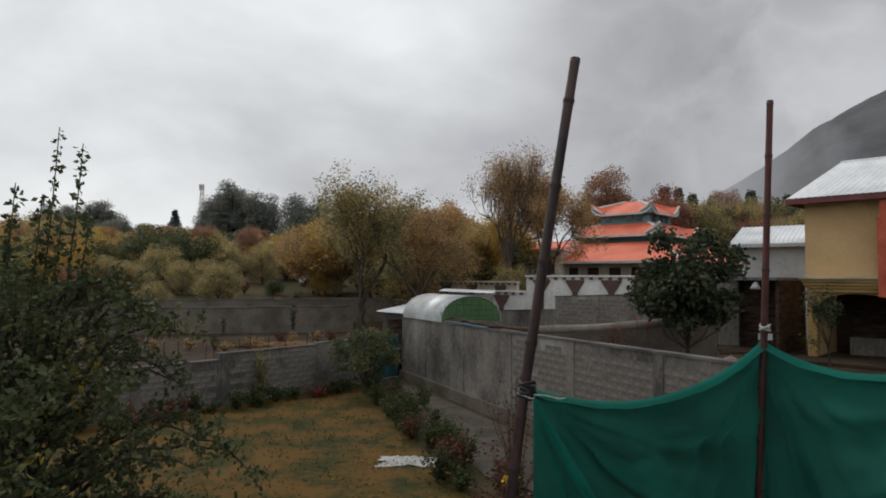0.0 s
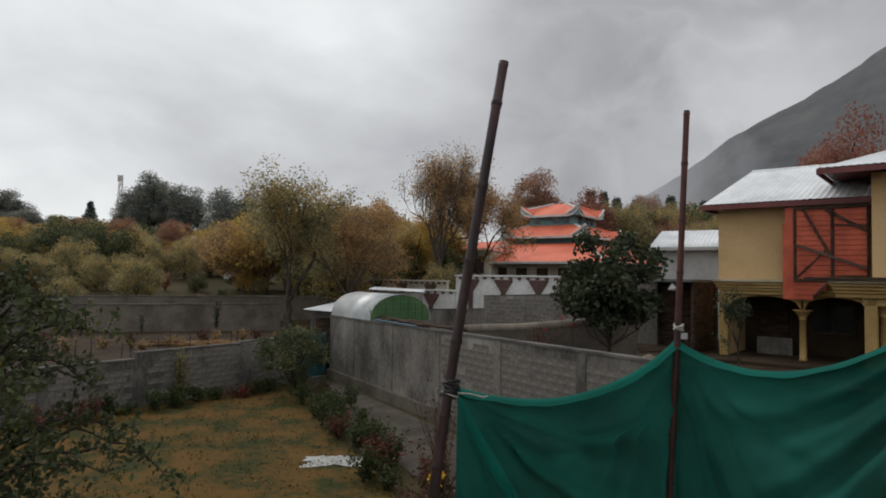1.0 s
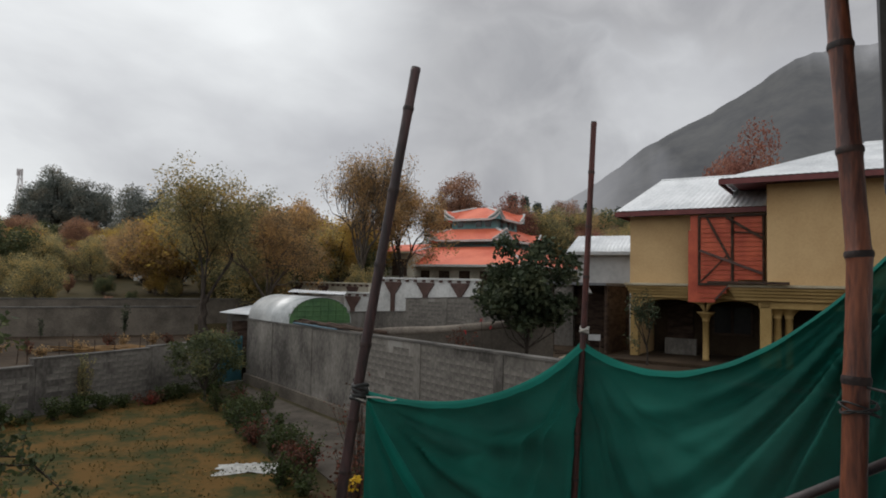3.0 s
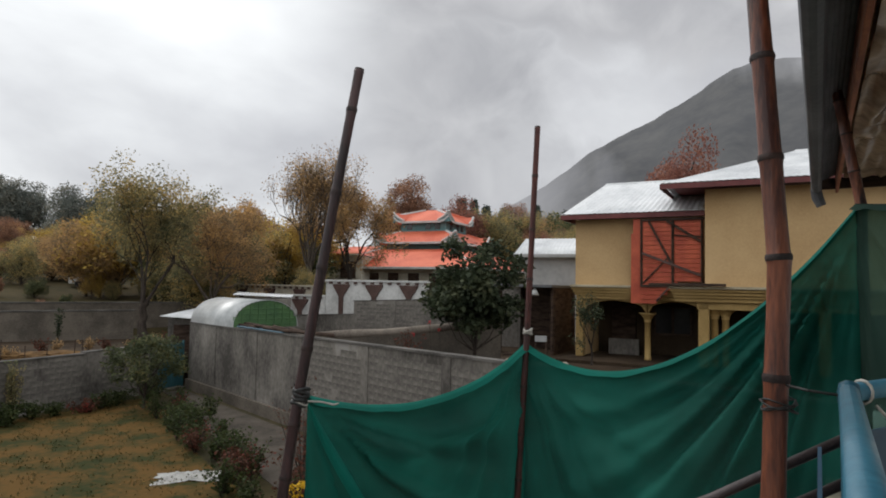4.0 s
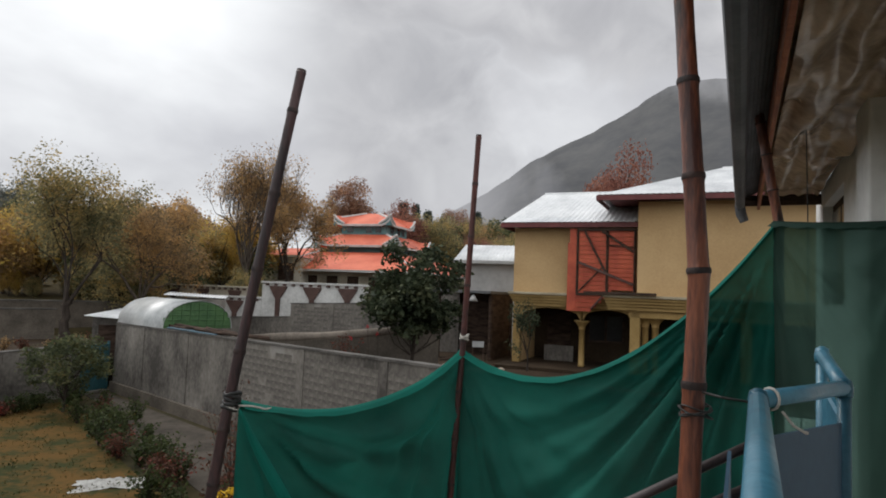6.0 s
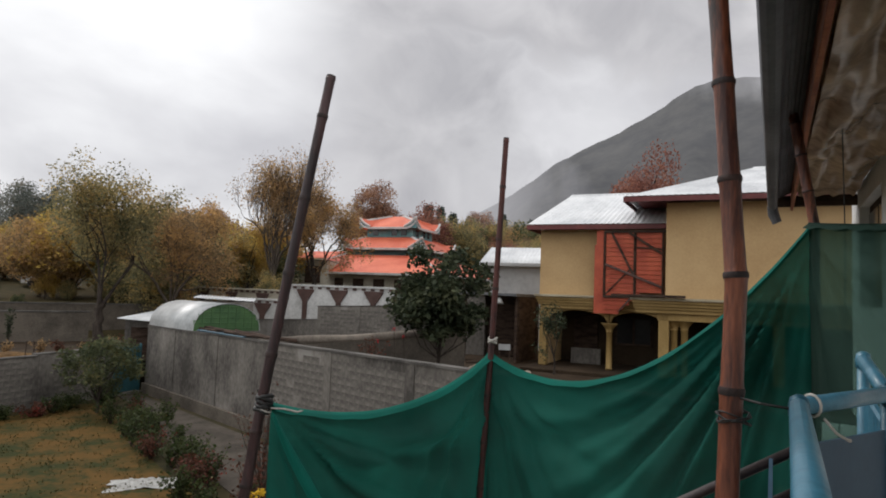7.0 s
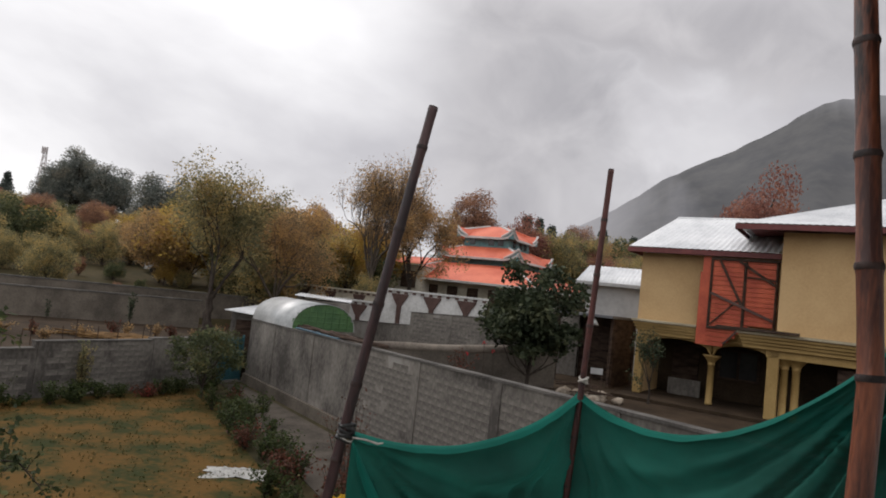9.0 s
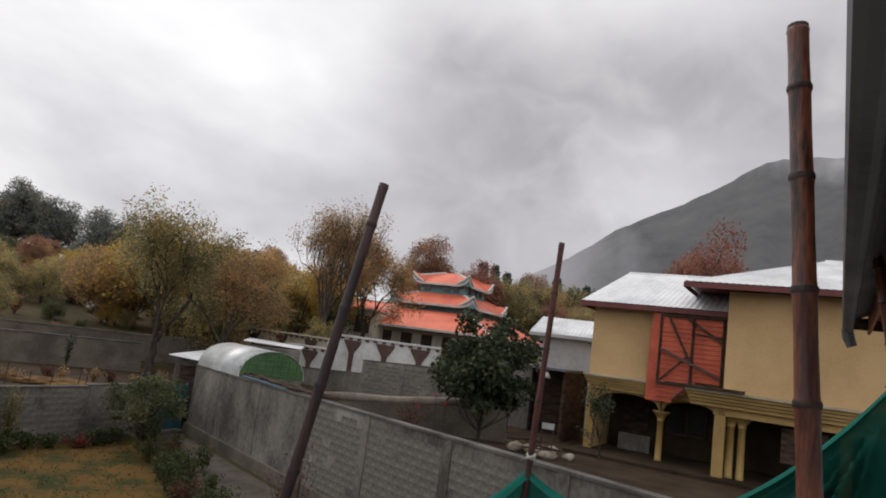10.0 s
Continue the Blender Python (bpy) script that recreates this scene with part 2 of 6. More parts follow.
APPLELEAF = leaf_material("apple_leaf", [(0.0, (0.036, 0.050, 0.022)), (0.6, (0.075, 0.095, 0.042)), (0.93, (0.14, 0.15, 0.055)), (1.0, (0.26, 0.20, 0.035))])
DARKLEAF = leaf_material("dark_evergreen_leaf", [(0.0, (0.020, 0.030, 0.017)), (0.6, (0.048, 0.062, 0.032)), (1.0, (0.11, 0.12, 0.065))], 0.2, 1.5)
# chinar to grey-green leaves: lightened and greyed, valley haze put into the colour
CHINARLEAF = leaf_material("rust_chinar_leaf", [(0.0, (0.154, 0.094, 0.072)), (0.5, (0.305, 0.164, 0.110)), (1.0, (0.488, 0.284, 0.164))], 0.45, 0.45)
REDLEAF = leaf_material("crimson_leaf", [(0.0, (0.175, 0.084, 0.072)), (0.5, (0.303, 0.137, 0.106)), (1.0, (0.455, 0.223, 0.146))], 0.45, 0.4)
GOLDLEAF = leaf_material("golden_leaf", [(0.0, (0.209, 0.143, 0.060)), (0.5, (0.441, 0.287, 0.085)), (1.0, (0.620, 0.460, 0.116))], 0.62)
OLIVELEAF = leaf_material("turning_olive_leaf", [(0.0, (0.130, 0.144, 0.085)), (0.45, (0.271, 0.244, 0.128)), (0.8, (0.506, 0.383, 0.165)), (1.0, (0.620, 0.432, 0.159))], 0.62)
BROWNLEAF = leaf_material("browning_leaf", [(0.0, (0.177, 0.140, 0.089)), (0.5, (0.392, 0.259, 0.133)), (1.0, (0.618, 0.378, 0.152))], 0.62)
HAZEDGREEN = leaf_material("hazed_grey_green_leaf", [(0.0, (0.113, 0.127, 0.120)), (0.55, (0.195, 0.209, 0.181)), (1.0, (0.295, 0.262, 0.201))], 0.35, 0.2)
YOUNGLEAF = leaf_material("young_walnut_leaf", [(0.0, (0.046, 0.058, 0.03)), (0.6, (0.10, 0.115, 0.054)), (1.0, (0.20, 0.175, 0.075))], 0.35, 1.2)
GRASSBLADE = leaf_material("grass_blade", [(0.0, (0.040, 0.048, 0.016)), (0.6, (0.09, 0.075, 0.026)), (1.0, (0.15, 0.10, 0.035))], 0.3, 0.8)
# needles lightened as well: haze over the far slope is in the colour
CONIFER = leaf_material("hazed_conifer_needles", [(0.0, (0.084, 0.104, 0.096)), (1.0, (0.151, 0.175, 0.151))], 0.25)
BUSHLEAF = leaf_material("garden_shrub_leaf", [(0.0, (0.022, 0.04, 0.014)), (0.75, (0.07, 0.085, 0.028)), (1.0, (0.17, 0.12, 0.035))])
REDBUSH = leaf_material("red_rose_shrub_leaf", [(0.0, (0.05, 0.03, 0.018)), (0.6, (0.12, 0.045, 0.028)), (1.0, (0.26, 0.04, 0.035))])
PETAL = leaf_material("yellow_petal", [(0.0, (0.55, 0.33, 0.02)), (1.0, (0.75, 0.50, 0.04))])
REDPETAL = leaf_material("red_petal", [(0.0, (0.40, 0.02, 0.03)), (1.0, (0.60, 0.05, 0.06))])


def net_material(name, dark, light, clear):
    """Knitted shade cloth: the sky comes through the weave; clear: the share of open mesh."""
    m = bpy.data.materials.new(name)
    m.use_nodes = True
    n, l = m.node_tree.nodes, m.node_tree.links
    b = n["Principled BSDF"]
    b.inputs["Roughness"].default_value, b.inputs["Specular IOR Level"].default_value = 0.8, 0.15
    tc, noise_a = n.new("ShaderNodeTexCoord"), n.new("ShaderNodeTexNoise")
    noise_a.inputs["Scale"].default_value, noise_a.inputs["Detail"].default_value = 1.6, 5
    l.new(tc.outputs["Object"], noise_a.inputs["Vector"])
    ramp = n.new("ShaderNodeValToRGB")
    ramp.color_ramp.elements[0].position, ramp.color_ramp.elements[0].color = 0.3, (*dark, 1)
    ramp.color_ramp.elements[1].position, ramp.color_ramp.elements[1].color = 0.7, (*light, 1)
    l.new(noise_a.outputs[0], ramp.inputs[0])
    l.new(ramp.outputs[0], b.inputs["Base Color"])
    tr, tl, m1, m2 = n.new("ShaderNodeBsdfTransparent"), n.new("ShaderNodeBsdfTranslucent"), n.new("ShaderNodeMixShader"), n.new("ShaderNodeMixShader")
    tr.inputs[0].default_value = (0.55, 0.95, 0.85, 1)
    l.new(ramp.outputs[0], tl.inputs[0])
    m1.inputs[0].default_value, m2.inputs[0].default_value = 0.38, clear
    l.new(b.outputs[0], m1.inputs[1])
    l.new(tl.outputs[0], m1.inputs[2])
    l.new(m1.outputs[0], m2.inputs[1])
    l.new(tr.outputs[0], m2.inputs[2])
    l.new(m2.outputs[0], n["Material Output"].inputs[0])
    return m


NET = net_material("green_shade_net", (0.009, 0.080, 0.063), (0.013, 0.138, 0.107), 0.06)
# same net: the darker view behind it is mixed into a greyer colour
OPENNET = net_material("greyed_green_shade_net", (0.026, 0.054, 0.044), (0.036, 0.080, 0.064), 0.10)
HEMNET = net_material("doubled_green_shade_net", (0.007, 0.135, 0.103), (0.010, 0.195, 0.150), 0.02)


# ---- mesh helpers ----
def mesh_of(name, verts, faces, mat, smooth=False):
    me = bpy.data.meshes.new(name)
    me.from_pydata([tuple(map(float, v)) for v in verts], [], [tuple(map(int, q)) for q in faces])
    me.materials.append(mat)
    if smooth:
        me.polygons.foreach_set("use_smooth", [True] * len(me.polygons))
    me.update()
    return me


def part(name, data, mat, parent=None, label="", smooth=False):
    """Links a bmesh or (verts, faces) as one mesh object under a thing or a part."""
    if isinstance(data, bmesh.types.BMesh):
        me = bpy.data.meshes.new(name)
        data.to_mesh(me)
        data.free()
        me.materials.append(mat)
        if smooth:
            me.polygons.foreach_set("use_smooth", [True] * len(me.polygons))
    elif isinstance(data, bpy.types.Mesh):
        me = data
    else:
        me = mesh_of(name, data[0], data[1], mat, smooth)
    ob = new(name, me)
    ob.parent = parent
    return tagged(ob, label)


def thing(name, label, category, group="", kind=""):
    return tagged(new(name), label, category, group, kind)


def box(bm, a, b, bevel=0.0, turn=None):
    """A box between two corners; turn: a matrix laid on it."""
    c, s = (Vector(a) + Vector(b)) / 2, [abs(q - p) for p, q in zip(a, b)]
    m = Matrix.Translation(c) @ Matrix.Diagonal((*s, 1))
    g = bmesh.ops.create_cube(bm, size=1, matrix=(turn @ m) if turn else m)
    if bevel:
        es = list({e for v in g["verts"] for e in v.link_edges})
        bmesh.ops.bevel(bm, geom=es, offset=bevel, segments=1, affect="EDGES")
    return bm


def boxed(a, b, bevel=0.0, turn=None):
    return box(bmesh.new(), a, b, bevel, turn)


def tube(points, radii, sides=10, caps=True):
    """A round tapered body along points."""
    pts = np.array(points, float)
    radii = np.full(len(pts), radii, float) if np.isscalar(radii) else np.array(radii, float)
    tang = np.gradient(pts, axis=0)
    tang /= np.linalg.norm(tang, axis=1, keepdims=True) + 1e-9
    ref = np.array([0.31, 0.87, 0.38]) if abs(tang[0][2]) > 0.8 else np.array([0.0, 0.0, 1.0])
    vs, fs = [], []
    for p, d, r in zip(pts, tang, radii):
        a = np.cross(d, ref)
        a /= np.linalg.norm(a) + 1e-9
        b = np.cross(d, a)
        for k in range(sides):
            w = 2 * math.pi * k / sides
            vs.append(p + r * (math.cos(w) * a + math.sin(w) * b))
    for i in range(len(pts) - 1):
        for k in range(sides):
            k2 = (k + 1) % sides
            fs.append((i * sides + k, i * sides + k2, (i + 1) * sides + k2, (i + 1) * sides + k))
    if caps:
        fs.append(tuple(range(sides - 1, -1, -1)))
        fs.append(tuple((len(pts) - 1) * sides + k for k in range(sides)))
    return vs, fs


def joined(pieces):
    vs, fs = [], []
    for v, f in pieces:
        o = len(vs)
        vs += list(v)
        fs += [tuple(o + i for i in q) for q in f]
    return vs, fs


def frame_at(x, y, z, direction):
    """Local axes: x along the direction (degrees clockwise from +y), y to its left, z up."""
    a = radians(direction)
    return Matrix(((math.sin(a), -math.cos(a), 0, x), (math.cos(a), math.sin(a), 0, y), (0, 0, 1, z), (0, 0, 0, 1)))


# ---- plants ----
def leaf_cloud(rng, centres, size, per, spread, flat=0.6):
    """Bent leaves scattered round centres: verts and faces."""
    c = np.repeat(np.array(centres), per, 0)
    n = len(c)
    off = rng.normal(0, 1, (n, 3))
    off *= np.minimum(1.0, 1.5 / (np.linalg.norm(off, axis=1, keepdims=True) + 1e-9))
    p = c + off * spread
    d = rng.normal(0, 1, (n, 3))
    d[:, 2] = d[:, 2] * flat - 0.25
    d /= np.linalg.norm(d, axis=1, keepdims=True)
    q = np.cross(d, rng.normal(0, 1, (n, 3)))
    q /= np.linalg.norm(q, axis=1, keepdims=True) + 1e-9
    up = np.cross(d, q)
    s = size * rng.uniform(0.6, 1.3, (n, 1))
    v = np.stack([p, p + d * s * 0.5 + q * s * 0.32 + up * s * 0.1, p + d * s, p + d * s * 0.5 - q * s * 0.32 + up * s * 0.1], 1).reshape(-1, 3)
    i = np.arange(n) * 4
    f = np.concatenate([np.stack([i, i + 1, i + 2], 1), np.stack([i, i + 2, i + 3], 1)])
    return v, f


def fast_mesh(name, v, f, mat):
    me = bpy.data.meshes.new(name)
    me.vertices.add(len(v))
    me.vertices.foreach_set("co", np.asarray(v, np.float32).ravel())
    me.loops.add(f.size)
    me.loops.foreach_set("vertex_index", np.asarray(f, np.int32).ravel())
    me.polygons.add(len(f))
    me.polygons.foreach_set("loop_start", np.arange(len(f), dtype=np.int32) * f.shape[1])
    me.update(calc_edges=True)
    me.validate()
    me.materials.append(mat)
    return me


def grow(rng, start, heading, length, radius, depth, segs, tips, lift=0.25, forks=3, wide=0.75):
    """One limb and its forks, as tube pieces; tips gathers the ends."""
    n = 5
    p, d = np.array(start, float), np.array(heading, float)
    pts, rad = [p.copy()], [radius]
    for i in range(1, n + 1):
        d = d + rng.normal(0, 0.13, 3) + np.array([0, 0, lift * 0.14])
        d /= np.linalg.norm(d)
        p = p + d * length / n
        pts.append(p.copy())
        rad.append(radius * (1 - 0.5 * i / n))
        if depth <= 1:
            tips.append(p.copy())
    segs.append(tube(pts, rad, 6 if radius > 0.03 else 4, False))
    if depth <= 0:
        tips.append(p + d * 0.1 * length)
        return
    for k in range(forks):
        at = pts[int(rng.integers(2, n + 1))] if k < forks - 1 else pts[-1]
        h = d + rng.normal(0, wide, 3)
        h[2] += lift
        h /= np.linalg.norm(h)
        grow(rng, at, h, length * rng.uniform(0.6, 0.8), radius * 0.5, depth - 1, segs, tips, lift, forks, wide)


def tree(name, label, base, height, spread, leaf, seed, bark=None, size=0.16, per=14, depth=3, forks=3, trunk=0.35, radius=0.18, lift=0.35, stems=1, wide=0.75, puff=None, group="", bare=0.0):
    """A trunk that forks into limbs, and a crown of single leaves round their ends, scaled to its height and spread."""
    rng = np.random.default_rng(seed)
    segs, tips = [], []
    for s in range(stems):
        h = np.array([rng.normal(0, 0.25) if stems > 1 else rng.normal(0, 0.05), rng.normal(0, 0.25) if stems > 1 else 0, 1.0])
        h /= np.linalg.norm(h)
        top = h * trunk
        n = 6
        line = [h * trunk * i / n + (rng.normal(0, 0.006, 3) if i else 0) for i in range(n + 1)]
        segs.append(tube(line, [0.028 * (1.5 - 0.7 * min(1, i / 2) if i < 2 else 1 - 0.3 * i / n) for i in range(n + 1)], 9, False))
        for k in range(forks + 1):
            a = 2 * math.pi * (k + rng.uniform(-0.3, 0.3)) / (forks + 1)
            hd = np.array([math.cos(a) * wide, math.sin(a) * wide, 0.75 + lift])
            hd /= np.linalg.norm(hd)
            grow(rng, line[-1 - (k % 2)], hd, 0.30, 0.012, depth, segs, tips, lift, forks, wide)
    tips = np.array(tips)
    hi, wd = tips[:, 2].max(), np.abs(tips[:, :2]).max()
    k3 = np.array([spread / wd, spread / wd, height / hi])
    v, f = joined(segs)
    v = np.array(v)
    # radii stay round: the trunk takes its true thickness
    v = v * k3
    v[:, :2] = np.where(v[:, 2:3] < trunk * k3[2], v[:, :2] * (radius / (0.028 * k3[0])), v[:, :2]) if stems == 1 else v[:, :2]
    ob = thing(name, label, "tree", group)
    ob.location = base
    part("trunk", (v, f), bark or BARK, ob, smooth=True)
    tips = tips * k3
    if bare:
        tips = tips[rng.random(len(tips)) > bare]
    lv, lf = leaf_cloud(rng, tips, size, per, puff or spread * 0.09)
    lv[:, 2] = np.maximum(lv[:, 2], 0.05)
    part("crown", fast_mesh("crown", lv, lf, leaf), leaf, ob)
    return ob


def crowned(name, label, base, height, spread, leaf, seed, lobes=34, count=9000, size=0.3, foot=0.2, radius=0.3, dome=0.8, bark=None, group="", lobe=0.36, gaps=0.0):
    """A full-crowned tree: a trunk with limbs that run out to leaf masses, set close under one uneven dome."""
    rng = np.random.default_rng(seed)
    mid = height * (foot + (1 - foot) * 0.42)
    up, down = height - mid, mid - height * foot
    cs, rs = [], []
    for k in range(lobes):
        t = (k + 0.5) / lobes
        cz = 1 - 2 * t
        a = k * 2.39996 + rng.uniform(-0.35, 0.35)
        ring = math.sqrt(1 - cz * cz) ** dome
        out = rng.uniform(0.52, 0.84) if k % 4 else rng.uniform(0.15, 0.5)
        cs.append((math.cos(a) * ring * spread * out, math.sin(a) * ring * spread * out, mid + cz * (up if cz > 0 else down) * out))
        rs.append((0.6 * spread + 0.4 * (up + down) / 2) * lobe * rng.uniform(0.7, 1.25))
    cs, rs = np.array(cs), np.array(rs)
    segs = [tube([(0, 0, -0.3), (0.02, 0.01, height * foot * 0.6), (rng.normal(0, 0.1), rng.normal(0, 0.1), mid)], [radius * 1.25, radius, radius * 0.6], 9, False)]
    for c, r in zip(cs[::2], rs[::2]):
        s0 = np.array([0, 0, min(mid, max(height * foot * 0.7, c[2] - 0.35 * height))])
        bow = (s0 + c) / 2 + np.array([0, 0, -0.04 * height]) + rng.normal(0, 0.02 * height, 3)
        segs.append(tube([s0, bow, c, c + (c - bow) * 0.35 * r / (np.linalg.norm(c - bow) + 0.01)], [radius * 0.42, radius * 0.28, radius * 0.12, radius * 0.03], 5, False))
    keep = rng.random(lobes) >= gaps
    pick = rng.choice(np.where(keep)[0], count, p=(rs[keep] ** 2 / (rs[keep] ** 2).sum()))
    d = rng.normal(0, 1, (count, 3))
    d /= np.linalg.norm(d, axis=1, keepdims=True)
    ragged = 1 + 0.22 * np.sin(d[:, :1] * 7 + pick[:, None]) * np.sin(d[:, 1:2] * 6 + 2 * pick[:, None]) * np.sin(d[:, 2:] * 5 + 1)
    p = cs[pick] + d * rs[pick][:, None] * ragged * (rng.uniform(0.0, 1.0, (count, 1)) ** 0.45) * np.array([1, 1, 0.8])
    lv, lf = leaf_cloud(rng, p, size, 1, size * 0.2)
    ob = thing(name, label, "tree", group)
    ob.location = base
    part("trunk", joined(segs), bark or BARK, ob, smooth=True)
    part("crown", fast_mesh("crown", lv, lf, leaf), leaf, ob)
    return ob


def shrub(name, label, base, height, spread, leaf, seed, size=0.07, per=10, stems=12, group="", category="shrub", sprig=0.0):
    """Thin stems out of the ground, with leaves along them."""
    rng = np.random.default_rng(seed)
    segs, tips = [], []
    for s in range(stems):
        a, out = rng.uniform(0, 2 * math.pi), rng.uniform(0.1, 1) * spread
        top = np.array([math.cos(a) * out, math.sin(a) * out, height * rng.uniform(0.55, 1)])
        line = [top * np.array([t, t, t ** 0.8]) + (rng.normal(0, 0.02, 3) if t else 0) for t in np.linspace(0, 1, 5)]
        segs.append(tube(line, np.linspace(0.012, 0.004, 5), 4, False))
        tips += [line[i] * (1 - w) + line[i + 1] * w for i in range(1, 4) for w in (0, 0.5)] + [line[-1]]
    ob = thing(name, label, category, group)
    ob.location = base
    part("stem", joined(segs), BARK, ob)
    lv, lf = leaf_cloud(rng, tips, size, per, max(0.05, spread * 0.13))
    lv[:, 2] = np.maximum(lv[:, 2], 0.01)
    part("foliage", fast_mesh("leaves", lv, lf, leaf), leaf, ob)
    return ob


# ---- the ground ----
def rise(r):
    """Height of the open country at a distance from the garden."""
    return float(np.interp(r, [0, 42, 50, 100, 200, 340, 600, 4500], [0, 0, 3.0, 7.6, 15.5, 23.0, 26.0, 26.0]))


def country():
    radii = [0.0, 6, 12, 20, 30, 38, 42, 44, 46, 48, 50, 54, 60, 68, 78, 90, 105, 125, 150, 180, 220, 270, 340, 450, 600, 900, 1500, 2500, 4500]
    vs, fs, n = [(0, 0, 0)], [], 96
    for r in radii[1:]:
        for k in range(n):
            a = 2 * math.pi * k / n
            p = Vector((math.sin(a) * r, math.cos(a) * r, 0))
            p.z = rise(r) + (0.35 * noise.noise(p * 0.06) * min(2.5, r / 90) if r > 46 else 0)
            vs.append(p)
    for k in range(n):
        fs.append((0, 1 + (k + 1) % n, 1 + k))
    for i in range(len(radii) - 2):
        for k in range(n):
            a, b = 1 + i * n + k, 1 + i * n + (k + 1) % n
            fs.append((a, b, b + n, a + n))
    return vs, fs


ground = tagged(part("ground", country(), FIELD, smooth=True), "brown-green orchard ground rising gently behind the garden", "ground", kind="structure")


def slab(name, outline, z0, z1, mat, label, category, parent=None):
    n = len(outline)
    vs = [(x, y, z0) for x, y in outline] + [(x, y, z1) for x, y in outline]
    fs = [tuple(range(n))[::-1], tuple(range(n, 2 * n))] + [(i, (i + 1) % n, n + (i + 1) % n, n + i) for i in range(n)]
    return tagged(part(name, (vs, fs), mat, parent), label, category, kind="structure")


CORNER, MAINDIR = Vector((-2.2, 30.0)), Vector((0.4145, -0.910))
WALLEND = CORNER + MAINDIR * 27.5
LEFTDIR = Vector((-0.658, -0.753))
GATE_A, GATE_B = Vector((-2.42, 30.10)), Vector((-3.30, 29.05))

slab("lawn", [(-14.5, 16.0), (-3.6, 27.6), (-2.1, 24.0), (-1.4, 19.8), (0.35, 14.2), (2.0, 7.0), (-14, 4.0)], 0.0, 0.03, GRASS, "patchy dry autumn lawn of brown and green grass", "lawn")
slab("garden_path", [(-3.0, 28.9), (-2.3, 29.4), (1.2, 21.6), (4.6, 13.9), (7.9, 6.9), (3.2, 6.4), (1.2, 14.2), (-0.6, 19.9), (-1.3, 24.2)], 0.0, 0.022, PATHEARTH, "bare grey earth path along the block wall", "path")
slab("field_plot", [(-2.6, 30.9), (-34, -5), (-60, 10), (-45, 50), (-2, 60), (2, 50)], 0.0, 1.15, EARTH_AND_SHADE, "raised bare vegetable plot behind the garden wall", "field")
slab("neighbour_plot", [(-2.1, 30.1), (2.2, 50), (30, 46), (45, 20), (30, 3), (9.32, 5.05)], 0.0, 1.88, EARTH_AND_SHADE, "raised bare yard of the neighbouring house", "yard")

# lawn edge: tufts of longer grass
rng = np.random.default_rng(5)
spots = np.stack([rng.uniform(-10, 1.5, 2600), rng.uniform(8, 27, 2600), np.full(2600, 0.03)], 1)
inside = (spots[:, 0] < np.interp(spots[:, 1], [7, 14.2, 19.8, 24, 27.6], [2.0, 0.35, -1.4, -2.1, -3.6])) & (spots[:, 1] < 27.6 + (spots[:, 0] + 3.6) * 1.06)
gv, gf = leaf_cloud(rng, spots[inside], 0.06, 4, 0.07, 1.6)
gv[:, 2] = np.abs(gv[:, 2] - 0.03) + 0.03
tagged(part("grass", fast_mesh("grass", gv, gf, GRASSBLADE), GRASSBLADE), "short tufts of green and yellowed grass on the lawn", "grass", kind="stuff")


lv, lf = leaf_cloud(rng, spots[inside][::16], 0.06, 1, 0.1, 0.1)
lv[:, 2] = np.abs(lv[:, 2] - 0.03) * 0.15 + 0.034
tagged(part("fallen_leaves", fast_mesh("fallen_leaves", lv, lf, GOLDLEAF), GOLDLEAF), "fallen yellow leaves scattered over the lawn", "leaves", kind="stuff")


# ---- walls ----
def block_mesh(w, h, proud):
    bm = boxed((-w / 2, -proud, -h / 2), (w / 2, 0.0, h / 2))
    me = bpy.data.meshes.new("block")
    es = [e for e in bm.edges if all(v.co.y < -proud * 0.5 for v in e.verts)]
    bmesh.ops.bevel(bm, geom=es, offset=min(0.008, proud * 0.8), segments=1, affect="EDGES")
    bm.to_mesh(me)
    bm.free()
    me.materials.append(BLOCK)
    return me


